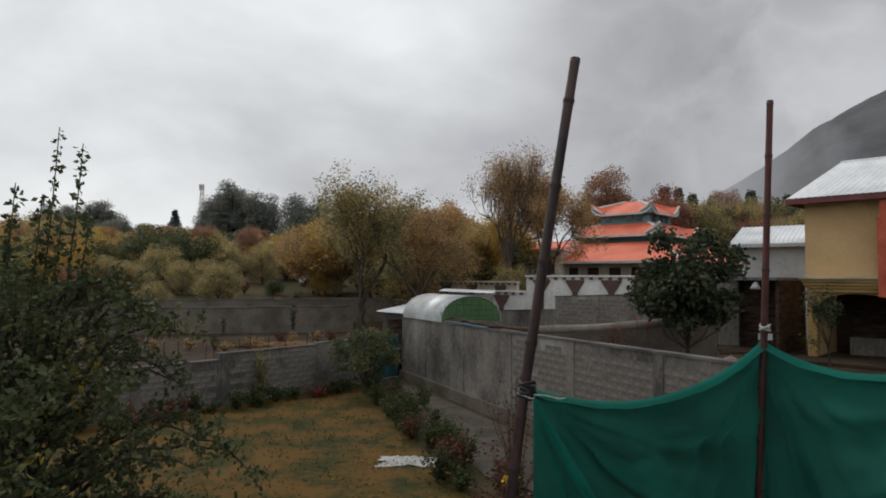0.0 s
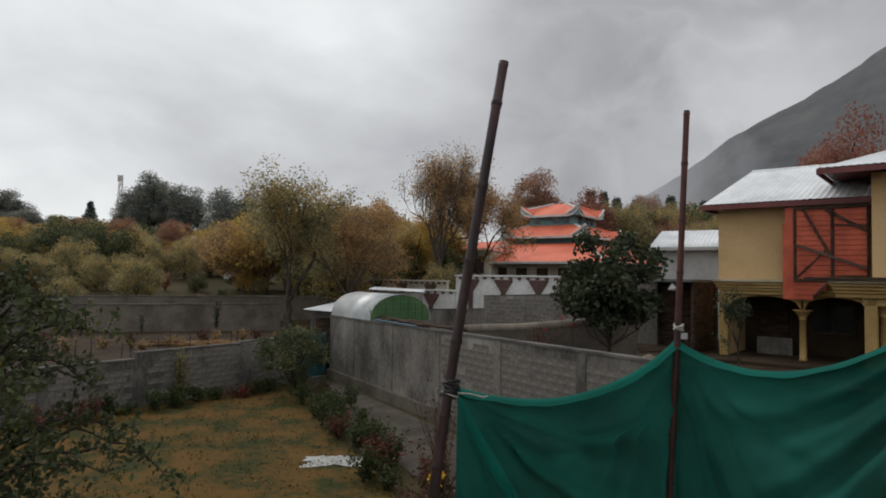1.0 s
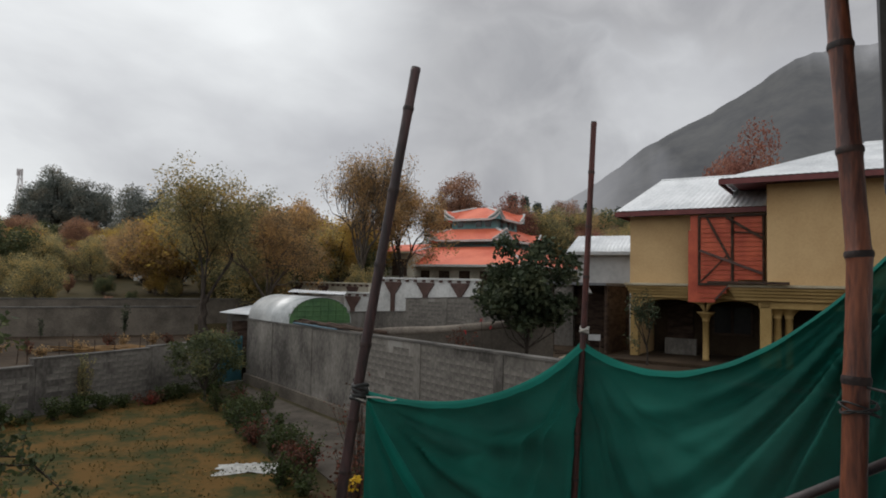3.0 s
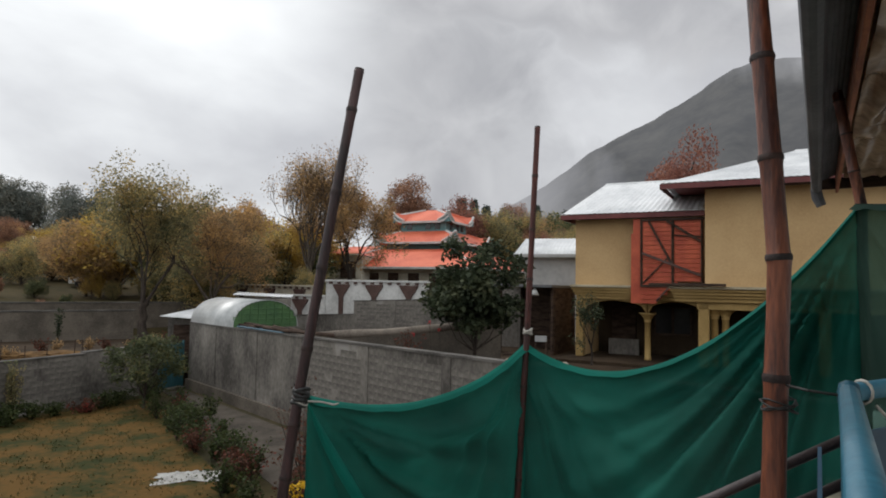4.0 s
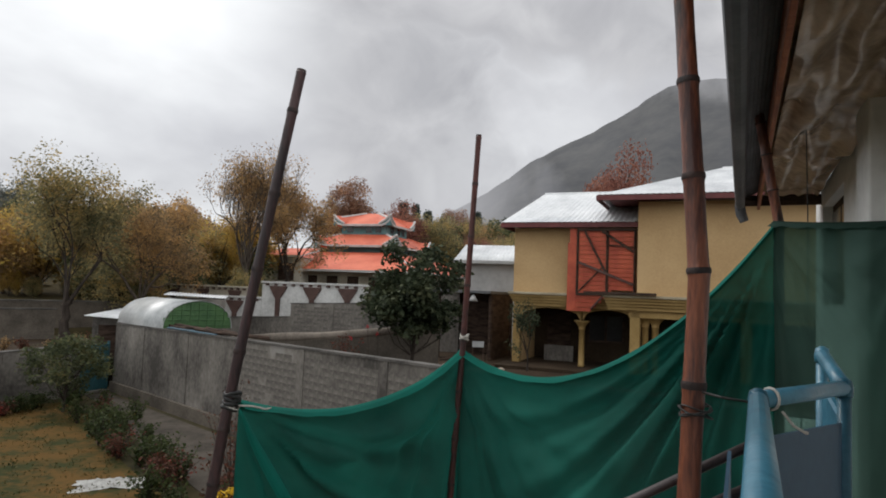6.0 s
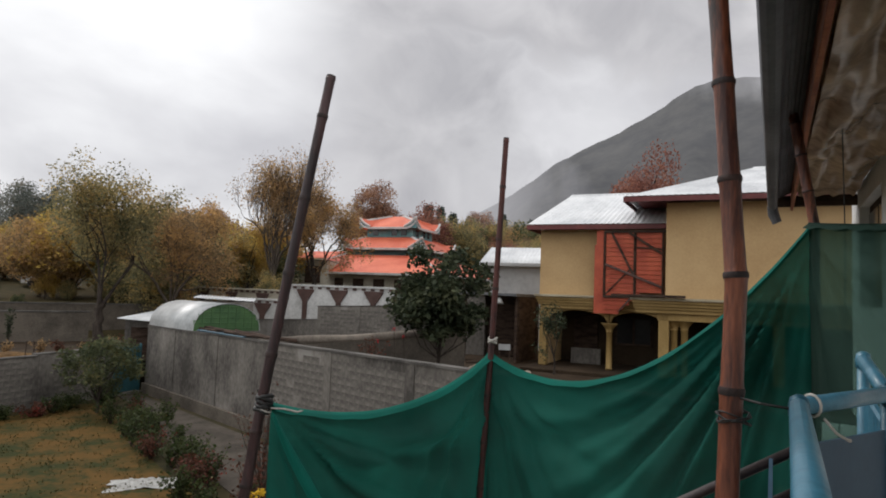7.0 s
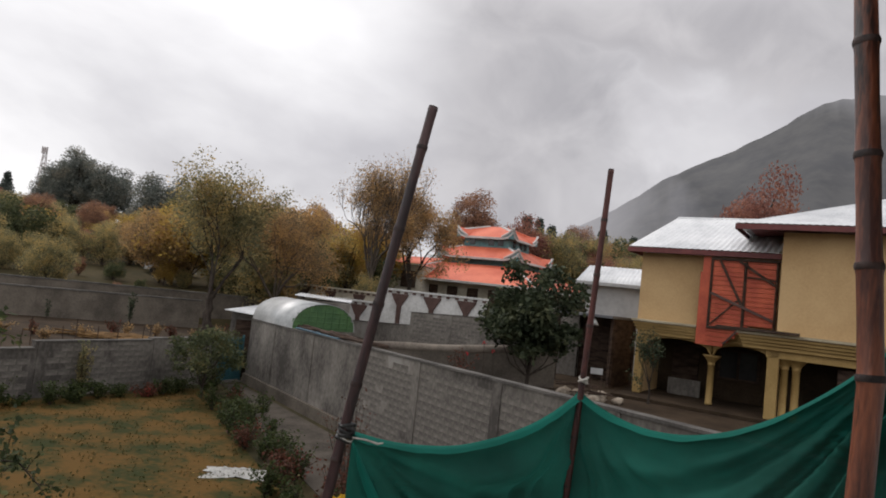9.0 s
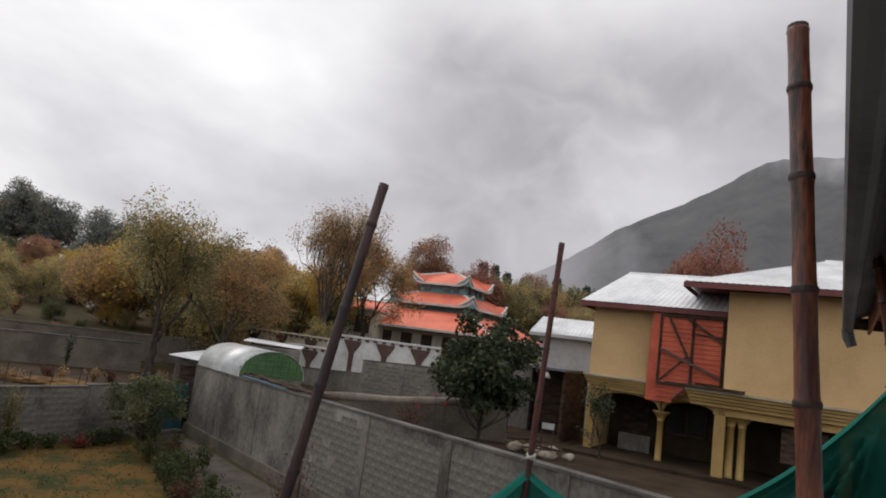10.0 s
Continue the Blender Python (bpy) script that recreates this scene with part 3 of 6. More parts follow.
def wall_run(name, a, b, z0, z1a, z1b, thick, mat, label, side=1, cope=0.07, piers=(), pier_w=0.32, plinth=0.0):
    """A wall from a to b; its face lies on the line, its thickness behind it (side)."""
    a, b = Vector(a), Vector(b)
    d = (b - a).normalized()
    nrm = Vector((-d.y, d.x)) * side
    L = (b - a).length

    def prism(s0, s1, o0, o1, za, zb0, zb1):
        c = [(s0, o0), (s1, o0), (s1, o1), (s0, o1)]
        v = [(*(a + d * s + nrm * o), za) for s, o in c] + [(*(a + d * c[i][0] + nrm * c[i][1]), zb0 if i in (0, 3) else zb1) for i in range(4)]
        return v, [(3, 2, 1, 0), (4, 5, 6, 7), (0, 1, 5, 4), (1, 2, 6, 5), (2, 3, 7, 6), (3, 0, 4, 7)]

    ob = tagged(part(name, prism(0, L, 0, thick, z0, z1a, z1b), mat), label, "wall", kind="structure")
    if cope:
        v, f = prism(-0.02, L + 0.02, -0.035, thick + 0.035, 0, 0, 0)
        v = [(x, y, (z1a if i % 4 in (0, 3) else z1b) + (cope if i > 3 else 0)) for i, (x, y, z) in enumerate(v)]
        part("coping", (v, f), COPING, ob)
    if plinth:
        part("plinth", prism(0, L, -0.12, -0.002, z0, z0 + plinth, z0 + plinth), MUD, ob)
    for s in piers:
        za = z1a + (z1b - z1a) * s / L
        part("pier", prism(s, s + pier_w, -0.025, -0.001, z0, za - 0.002, za - 0.002), mat, ob)
    return ob, a, d, nrm, L


def lay_blocks(ob, a, d, nrm, L, z0, top, s0, s1, seed, bw=0.42, bh=0.20, proud=0.006, skip=0.3, limit=300, joint=0.013):
    """Blocks that show through the thin render, each a piece of its own."""
    rng, n = np.random.default_rng(seed), 0
    me = block_mesh(bw - joint, bh - joint, proud)
    ang = math.atan2(d.y, d.x)
    rows = int((top - z0) / bh)
    face = 0.0 if nrm.dot(Vector((-d.y, d.x))) > 0 else math.pi
    for r in range(rows):
        s = s0 + (bw / 2 if r % 2 else bw)
        while s < s1 - bw / 2 and n < limit:
            if rng.random() > skip:
                o = new("block", me)
                p = a + d * s - nrm * 0.001
                o.location, o.rotation_euler = (p.x, p.y, z0 + bh * (r + 0.5)), (0, 0, ang + face)
                o.parent = ob
                n += 1
            s += bw


main_wall, ma, md, mn, mL = wall_run("wall_east", CORNER, WALLEND, 0, 2.78, 3.03, 0.23, CONCRETE, "long grey cement-rendered block wall with stained base", 1, 0.06, (2.6, 6.3, 9.8, 13.2, 16.6, 20.0), plinth=0.42)
lw_c, ca, cd, cn, cL = wall_run("wall_north", GATE_B, GATE_B + LEFTDIR * 3.3, 0, 1.93, 1.90, 0.23, CONCRETE, "grey block garden wall beside the gate", -1, 0.05, (2.9,))
LB = GATE_B + LEFTDIR * 3.3
lw_b, ba, bd, bn, bL = wall_run("wall_north", LB, LB + LEFTDIR * 4.3, 0, 1.84, 1.82, 0.23, CONCRETE, "grey block garden wall with stepped top", -1, 0.05, (3.9,))
LA = LB + LEFTDIR * 4.3
lw_a, aa, ad, an, aL = wall_run("wall_west", LA, LA + LEFTDIR * 16, 0, 1.60, 1.58, 0.23, CONCRETE, "low grey block garden wall", -1, 0.05, (2.8, 6.6))

# gate between the two walls
gate = thing("gate", "dark teal sheet-metal garden gate, shut", "gate", kind="structure")
gdir = (GATE_B - GATE_A).normalized()
gm = Matrix(((gdir.x, -gdir.y, 0, GATE_A.x), (gdir.y, gdir.x, 0, GATE_A.y), (0, 0, 1, 0), (0, 0, 0, 1)))
glen = (GATE_B - GATE_A).length
for x0, x1 in ((0.06, glen / 2 - 0.008), (glen / 2 + 0.008, glen - 0.06)):
    leaf_ob = part("leaf", boxed((x0, -0.02, 0.12), (x1, 0.02, 1.95), 0.006, gm), GATEPAINT, gate)
    for zz in (0.2, 1.0, 1.85):
        part("rail", boxed((x0, -0.05, zz), (x1, -0.022, zz + 0.05), 0.004, gm), GATEPAINT, leaf_ob)
for x0 in (0.0, glen - 0.055):
    part("post", boxed((x0, -0.05, 0), (x0 + 0.055, 0.05, 2.05), 0.006, gm), GATEPAINT, gate)
part("threshold", boxed((0, -0.2, 0), (glen, 0.15, 0.09), 0.01, gm), CONCRETE, gate)

# far field wall
fw, fa, fd, fn, fL = wall_run("wall_field", (-6.2, 41.6), (-40, 33.2), 1.15, 2.78, 2.55, 0.25, MUD, "long pale mud-plastered field wall behind the plot", -1, 0.08, (2.0, 5.2, 8.6, 12, 15.5, 19))
wall_run("wall_orchard", (-2.0, 46.5), (-42, 38), 1.1, 3.15, 2.9, 0.3, MUD, "second weathered field wall farther off", -1, 0.08)

# stepped block wall, mud wall and the compound wall of the tiered building
sw, sa, sd, sn, sL = wall_run("wall_yard", (8.9, 30.7), (5.6, 34.4), 1.88, 3.92, 3.70, 0.23, CONCRETE, "grey block wall stepping down away from the house", -1, 0.04, (2.2,))
sw2, s2a, s2d, s2n, s2L = wall_run("wall_yard", (5.6, 34.4), (2.4, 38.0), 1.88, 3.0, 2.75, 0.23, CONCRETE, "lower grey block wall of the yard", -1, 0.04)
wall_run("wall_yard", (12.1, 27.2), (8.9, 30.7), 1.88, 4.55, 4.42, 0.23, CONCRETE, "grey block wall meeting the house yard", -1, 0.04, (2.6,))

MA, MB = Vector((1.5, 24.3)), Vector((9.3, 22.6))
mdv = MB - MA
mud, _ma, _md, _mn, _mL = wall_run("wall_mud", MA, MB, 1.88, 2.50, 3.15, 0.22, MUD, "low mud-plastered wall with a rounded log-like coping", 1, 0)
part("coping", tube([(*(MA + mdv * t + Vector((0.02, 0.11))), 2.56 + 0.65 * t + 0.02 * math.sin(9 * t)) for t in np.linspace(0, 1, 14)], [0.16 + 0.015 * math.sin(5 * k) for k in range(14)], 10), LOGCOPE, mud, smooth=True)


def compound_wall(a, b, z0, z1, mat, label, count):
    """A washed wall with a beam along its top, small blocks under it and funnel-shaped brackets."""
    a, b = Vector(a), Vector(b)
    L = (b - a).length
    m = Matrix.Translation((a.x, a.y, 0)) @ Matrix.Rotation(math.atan2(b.y - a.y, b.x - a.x), 4, "Z")
    w = tagged(part("wall_compound", boxed((0, 0, z0), (L, 0.25, z1), 0, m), mat), label, "wall", kind="structure")
    part("top_beam", boxed((-0.05, -0.10, z1 + 0.002), (L + 0.05, 0.33, z1 + 0.12), 0.01, m), mat, w)
    k = 0.3
    while k < L - 0.1:
        part("bracket_block", boxed((k, -0.09, z1 - 0.14), (k + 0.22, -0.003, z1), 0, m), BROWNPAINT, w)
        k += 0.62
    for i in range(count):
        c = L * (i + 0.5) / count
        bm = bmesh.new()
        prof = [(-0.62, z1 - 0.16), (-0.62, z1 - 0.26), (-0.16, z1 - 0.92), (-0.13, z0), (0.13, z0), (0.16, z1 - 0.92), (0.62, z1 - 0.26), (0.62, z1 - 0.16)]
        f0 = [bm.verts.new(m @ Vector((c + x, -0.10, z))) for x, z in prof]
        f1 = [bm.verts.new(m @ Vector((c + x, -0.004, z))) for x, z in prof]
        bm.faces.new(f0)
        bm.faces.new(f1[::-1])
        for q in range(len(prof)):
            bm.faces.new((f0[q], f1[q], f1[(q + 1) % 8], f0[(q + 1) % 8]))
        part("funnel_bracket", bm, BROWNPAINT, w)
    return w


compound_wall((4.9, 41.4), (10.2, 36.4), 1.9, 4.75, WHITEWASH, "whitewashed compound wall with brown funnel brackets", 3)
compound_wall((-1.2, 52.5), (4.6, 44.6), 2.2, 4.35, CREAM, "cream compound wall with brown funnel brackets", 3)
compound_wall((2.0, 44.0), (4.88, 41.45), 1.9, 3.75, WHITEWASH, "lower whitewashed compound wall between taller runs", 1)


# ---- sheds behind the wall ----
def corrugated(corner, along, across, n_along, pitch, mat, depth=0.018, thick=0.004, name="sheet", parent=None, label=""):
    """A wavy sheet: ridges run along 'across', the waves follow 'along'."""
    c, u, v = Vector(corner), Vector(along), Vector(across)
    nrm = u.cross(v).normalized()
    if nrm.z < 0:
        nrm = -nrm
    steps = max(8, int(u.length / pitch * 4))
    vs, fs = [], []
    for lift in (0, -thick):
        for i in range(steps + 1):
            w = depth * math.sin(2 * math.pi * (u.length * i / steps) / pitch)
            for t in (0, 1):
                vs.append(c + u * (i / steps) + v * t + nrm * (w + lift))
    h = 2 * (steps + 1)
    for i in range(steps):
        q = 2 * i
        fs.append((q, q + 2, q + 3, q + 1))
        fs.append((h + q, h + q + 1, h + q + 3, h + q + 2))
        fs.append((q, h + q, h + q + 2, q + 2))
        fs.append((q + 1, q + 3, h + q + 3, h + q + 1))
    return part(name, (vs, fs), mat, parent, label, smooth=True)


barrel = thing("barrel_shed", "small barrel-roofed shed of galvanised tin with a green sheet end", "shed")
B0 = CORNER + MAINDIR * 0.15
BD, BW = MAINDIR, Vector((0.910, 0.4145))
LENB, WB, HB, ZB = 4.35, 2.72, 1.04, 2.86
vs, fs = [], []
for lift in (0.0, 0.02):
    for i in range(2):
        for k in range(19):
            w = math.pi * k / 18
            p = B0 + BD * (LENB * i) + BW * (WB / 2 - math.cos(w) * (WB / 2 + lift))
            vs.append((p.x, p.y, ZB + math.sin(w) ** 0.85 * (HB + lift)))
for k in range(18):
    fs += [(k, k + 19, k + 20, k + 1), (38 + k, 38 + k + 1, 38 + k + 20, 38 + k + 19), (k, k + 1, 38 + k + 1, 38 + k), (19 + k, 57 + k, 57 + k + 1, 19 + k + 1)]
part("barrel_roof", (vs, fs), DULLTIN, barrel, smooth=True)
# the end: upright green strips under the arch
ns = 16
for i in range(ns):
    x0, x1 = WB * i / ns + 0.004, WB * (i + 1) / ns - 0.004
    mid = (x0 + x1) / 2
    hgt = HB * math.sqrt(max(0.0, 1 - ((mid - WB / 2) / (WB / 2)) ** 2)) ** 0.85 - 0.01
    vs = []
    for off in (LENB - 0.06, LENB - 0.03 - 0.012 * (i % 2)):
        for x, z in ((x0, 0), (x1, 0), (x1, hgt), (x0, hgt)):
            p = B0 + BD * off + BW * x
            vs.append((p.x, p.y, ZB + z))
    part("end_panel", (vs, [(3, 2, 1, 0), (4, 5, 6, 7), (0, 1, 5, 4), (1, 2, 6, 5), (2, 3, 7, 6), (3, 0, 4, 7)]), GREENSHEET, barrel)
for i in range(5):
    zz = ZB + 0.12 + 0.2 * i
    half = WB / 2 * math.sqrt(max(0, 1 - ((zz - ZB) / HB) ** 2)) - 0.03
    p, q = B0 + BD * (LENB - 0.02) + BW * (WB / 2 - half), B0 + BD * (LENB - 0.02) + BW * (WB / 2 + half)
    part("batten", tube([(p.x, p.y, zz), (q.x, q.y, zz)], 0.014, 5), GREENSHEET, barrel)
hm = Matrix.Translation((B0.x, B0.y, 0)) @ Matrix.Rotation(math.atan2(BD.y, BD.x), 4, "Z")
part("shed_wall", boxed((0.05, 0.26, 1.88), (LENB - 0.05, WB - 0.05, ZB - 0.002), 0, hm), CONCRETE, barrel)

lean = thing("tin_shed", "low shed with bright galvanised lean-to roof sheets", "shed")
corrugated((-3.75, 32.7, 2.95), (1.5, -1.9, 0.0), (2.0, 1.9, 0.42), 1, 0.15, TIN, parent=lean, name="roof_sheet")
corrugated((-0.6, 33.6, 3.98), (2.9, 0.6, -0.12), (0.3, 2.6, 0.10), 1, 0.15, TIN, parent=lean, name="roof_sheet")
part("shed_wall", boxed((-1.9, 31.6, 1.15), (-0.6, 33.4, 3.0), 0.01), CONCRETE, lean)
part("shed_wall", boxed((-0.4, 33.8, 1.15), (2.3, 36.2, 3.80), 0.01), CONCRETE, lean)
part("shed_wall", boxed((-3.3, 32.0, 1.15), (-1.95, 33.3, 2.9), 0.01), CONCRETE, lean)
part("doorway", boxed((-3.05, 31.93, 1.15), (-2.35, 31.995, 2.6), 0.01), DARKWOOD_AND_SHADE, lean)

# timber and tarpaulin lying along the wall top
tarp = tagged(part("tarpaulin", boxed((4.6, 0.02, 2.90), (8.2, 0.36, 2.955), 0.02, hm), BLUETARP), "folded blue tarpaulin lying along the wall top", "tarpaulin")
rng = np.random.default_rng(11)
for k in range(14):
    s0 = 3.9 + 0.36 * k + rng.uniform(0, 0.3)
    o = rng.uniform(0.06, 0.5)
    L = rng.uniform(1.4, 2.6)
    p, q = B0 + BD * s0 + BW * o, B0 + BD * (s0 + L) + BW * (o + rng.uniform(-0.1, 0.5))
    tagged(part("timber_pole", tube([(p.x, p.y, 2.98 + 0.035 * (k % 3)), (q.x, q.y, 2.97 + 0.04 * (k % 2))], [0.055, 0.04], 8), DARKWOOD_AND_SHADE, smooth=True), "weathered grey-brown timber pole on the wall top", "timber pole", "poles stacked on the wall")


# ---- neighbouring house ----
HM = frame_at(12.2, 23.0, 1.88, 135)   # x along the front, y into the house is negative of the left; front faces the garden


def hbox(a, b, bevel=0.0):
    return boxed(a, b, bevel, HM)


def HP(x, y, z):
    return HM @ Vector((x, y, z))


house = thing("neighbour_house", "two-storey ochre house with arcade, ledges and tin roofs", "house")
# local y: left of the walking direction 135 deg is north-east, into the house
Z1, ZE1, ZE2 = 2.85, 5.42, 6.22
part("wall", hbox((0.38, 0, Z1), (5.6, 0.25, ZE1)), YELLOW, house)
part("wall", hbox((0.38, 0.252, 0), (0.63, 7.0, ZE1)), YELLOW, house)
part("wall", hbox((5.26, -1.2, Z1), (13, -0.95, ZE2)), YELLOW, house)
part("wall", hbox((5.26, -0.948, Z1), (5.51, -0.002, ZE2)), YELLOW, house)
# back wall in dark earth tone: the deep porch's shade put into the colour
part("wall", hbox((0.632, 2.6, 0), (13, 2.85, Z1 - 0.3)), EARTH_AND_SHADE, house)
part("wall", hbox((12.75, -0.948, 0), (13, 7, ZE2)), YELLOW, house)
part("floor_slab", hbox((0.36, 0.0, Z1 - 0.28), (13, 7.0, Z1 - 0.002)), LEDGE, house)
# floor darkened by the same earth tone, again for porch shade
part("porch_floor", hbox((0.1, -1.5, 0.0), (13, 2.598, 0.12), 0.01), EARTH_AND_SHADE, house)


def cornice(x0, x1, y, ret=None):
    """Stepped mouldings under a pale ledge."""
    lg = part("ledge", hbox((x0 - 0.25, y - 0.42, Z1 - 0.06), (x1, y - 0.002, Z1 + 0.035), 0.012), LEDGE, house)
    for i, (out, z0, z1) in enumerate(((0.34, Z1 - 0.16, Z1 - 0.062), (0.27, Z1 - 0.27, Z1 - 0.162), (0.20, Z1 - 0.37, Z1 - 0.272), (0.13, Z1 - 0.50, Z1 - 0.372))):
        part("moulding", hbox((x0 - out * 0.6, y - out, z0), (x1, y - 0.003, z1), 0.012), YELLOWTRIM, house)


cornice(0.53, 5.02, 0.0)
cornice(4.38, 13.0, -1.2)


def arcade(x0, x1, y, thick, spring, crown, top, n=14):
    """The wall above an arch."""
    bm = bmesh.new()
    c, r = (x0 + x1) / 2, (x1 - x0) / 2
    low = [(x0 + (x1 - x0) * i / n, spring + (crown - spring) * (max(0, 1 - ((x0 + (x1 - x0) * i / n - c) / r) ** 2)) ** 0.42) for i in range(n + 1)]
    rows = [[bm.verts.new(HM @ Vector((x, yy, z))) for x, z in low] for yy in (y, y + thick)]
    tops = [[bm.verts.new(HM @ Vector((x, yy, top))) for x, z in low] for yy in (y, y + thick)]
    for i in range(n):
        bm.faces.new((rows[0][i], rows[0][i + 1], tops[0][i + 1], tops[0][i]))
        bm.faces.new((rows[1][i + 1], rows[1][i], tops[1][i], tops[1][i + 1]))
        bm.faces.new((rows[0][i + 1], rows[0][i], rows[1][i], rows[1][i + 1]))
        bm.faces.new((tops[0][i], tops[0][i + 1], tops[1][i + 1], tops[1][i]))
    return bm


def column(x, y, r, z1):
    prof = [(0.0, r * 1.12), (0.08, r * 1.12), (0.09, r), (z1 - 0.36, r * 0.94), (z1 - 0.35, r * 1.12), (z1 - 0.31, r * 1.12), (z1 - 0.30, r), (z1 - 0.2, r * 1.35), (z1 - 0.08, r * 2.2), (z1, r * 2.9)]
    return tube([HP(x, y, z + 0.12) for z, _ in prof], [q for _, q in prof], 14)


part("pillar", hbox((0.42, -0.06, 0.12), (0.72, 0.26, Z1 - 0.52), 0.02), YELLOWTRIM, house)
part("column", column(3.12, 0.1, 0.115, 1.75), YELLOWTRIM, house, smooth=True)
part("arch", arcade(0.72, 3.09, 0.0, 0.22, 1.85, 2.30, Z1 - 0.502), YELLOWTRIM, house)
part("arch", arcade(3.15, 5.05, 0.0, 0.22, 1.85, 2.30, Z1 - 0.502), YELLOWTRIM, house)
for x in (5.04, 8.6, 12.5):
    part("pillar", hbox((x, -1.2, 0.12), (x + 0.34, -0.86, Z1 - 0.52), 0.02), YELLOWTRIM, house)
for x in (5.52, 5.86):
    part("column", column(x, -0.75, 0.12, 2.0), YELLOWTRIM, house, smooth=True)
part("beam", hbox((5.0, -1.2, 2.1), (13, -0.9, Z1 - 0.502), 0.01), YELLOWTRIM, house)
win = part("window", hbox((2.9, 2.52, 0.9), (4.4, 2.598, 2.1), 0.01), DARKWOOD_AND_SHADE, house)
part("pane", hbox((3.0, 2.49, 1.0), (3.6, 2.518, 2.0)), GLASSDARK, win)
part("pane", hbox((3.7, 2.49, 1.0), (4.3, 2.518, 2.0)), GLASSDARK, win)
part("door", hbox((1.2, 2.5, 0.12), (2.2, 2.598, 2.15), 0.01), DARKWOOD_AND_SHADE, house)
part("low_panel", hbox((1.3, 1.6, 0.121), (2.5, 1.7, 0.75), 0.01), CONCRETE, house)
part("window", hbox((7.0, -0.80, 0.9), (8.3, -0.74, 2.0), 0.01), DARKWOOD_AND_SHADE, house)


def hip_roof(x0, x1, y0, y1, z0, rise_by, hip, pitch, name):
    """Front, side and back slopes of a tin roof with maroon fascia."""
    yr = (y0 + y1) / 2
    r = part("roof", boxed((x0 + 0.25, y0 + 0.25, z0 - 0.04), (x1 - 0.1, y1 - 0.2, z0 + 0.02), 0, HM), REDTRIM, house, "maroon boarded eaves")
    A, B, C, D = HP(x0, y0, z0), HP(x1, y0, z0), HP(x1, y1, z0), HP(x0, y1, z0)
    R0, R1 = HP(x0 + hip, yr, z0 + rise_by), HP(x1, yr, z0 + rise_by)

    def slope(p, q, s, t):
        """A ribbed slope from eave p-q to ridge s-t."""
        nr = max(6, int((q - p).length / pitch)) * 2
        vs, fs = [], []
        nrm = (q - p).cross(t - p).normalized()
        if nrm.z < 0:
            nrm = -nrm
        for i in range(nr + 1):
            w = nrm * (0.022 if i % 2 else 0.0)
            vs += [p.lerp(q, i / nr) + w, s.lerp(t, i / nr) + w * 0.9]
        for i in range(nr):
            fs.append((2 * i, 2 * i + 2, 2 * i + 3, 2 * i + 1))
        me_v = vs + [v - nrm * 0.012 for v in vs]
        h = len(vs)
        fs += [tuple(h + i for i in f[::-1]) for f in fs[:]]
        fs += [(2 * i, h + 2 * i, h + 2 * i + 2, 2 * i + 2) for i in range(nr)]
        part("roof_slope", (me_v, fs), TIN, r)

    slope(A, B, R0, R1)
    slope(D, A, R0 + Vector((0, 0, 0.001)), R0)
    slope(C, D, R1, R0)
    for p, q in ((A, B), (D, A)):
        d = (q - p).normalized()
        o = d.cross(Vector((0, 0, 1))) * 0.02
        vs = [p + o, q + o, q - o, p - o]
        vs = [v - Vector((0, 0, 0.03)) for v in vs] + [v - Vector((0, 0, 0.20)) for v in vs]
        part("fascia", (vs, [(0, 1, 2, 3), (7, 6, 5, 4), (0, 4, 5, 1), (1, 5, 6, 2), (2, 6, 7, 3), (3, 7, 4, 0)]), REDTRIM, r)
    part("ridge_cap", tube([R0, R1], 0.06, 8), TIN, r)


hip_roof(0.0, 6.2, -0.65, 6.6, ZE1 + 0.16, 1.66, 0.82, 0.2, "roof_front")
hip_roof(3.92, 14.0, -2.0, 6.6, ZE2 + 0.16, 1.62, 4.1, 0.2, "roof_wing")

# red sheet screen over the upper opening
screen = thing("red_screen", "red painted sheet screen with dark wooden braces on the house front", "screen")
part("sheet", hbox((2.63, -0.50, Z1 - 0.62), (2.98, -0.47, Z1 + 1.95)), REDBOARD, screen)
part("sheet", hbox((2.70, -0.50, Z1 + 1.952), (2.98, -0.47, Z1 + 2.5)), REDBOARD, screen)
nb, ZL = 19, Z1 - 0.62
for i in range(nb):
    z0 = ZL + 3.12 * i / nb
    lean = 0.012 * (i % 2) + 0.006 * math.sin(2.1 * i)
    x1 = 5.14 if z0 > Z1 + 0.08 else 3.55 + 0.75 * (z0 - ZL) / 0.7 + 0.05 * math.sin(3.3 * i)
    part("board", hbox((2.95, -0.53 - lean, z0), (x1, -0.50 - lean, z0 + 3.12 / nb - 0.012), 0.005), REDBOARD, screen)


def brace(x0, z0, x1, z1, w=0.09, y=-0.575, mat=DARKWOOD_AND_SHADE):
    """A sawn batten nailed from point to point over the sheet."""
    p, q = HP(x0, y, Z1 + z0), HP(x1, y, Z1 + z1)
    d = q - p
    m = Matrix.Translation(p) @ d.to_track_quat("X", "Y").to_matrix().to_4x4()
    part("brace", boxed((0, -w / 2, -0.022), (d.length, w / 2, 0.022), 0.006, m), mat, screen)


brace(3.02, -0.02, 3.02, 2.47)
brace(5.10, 0.05, 5.10, 2.44)
brace(2.98, 2.44, 5.72, 2.44, 0.10)
brace(3.0, 0.02, 4.25, 0.04, 0.09, -0.60)
brace(4.12, 0.06, 4.12, 2.38, 0.10, -0.61)
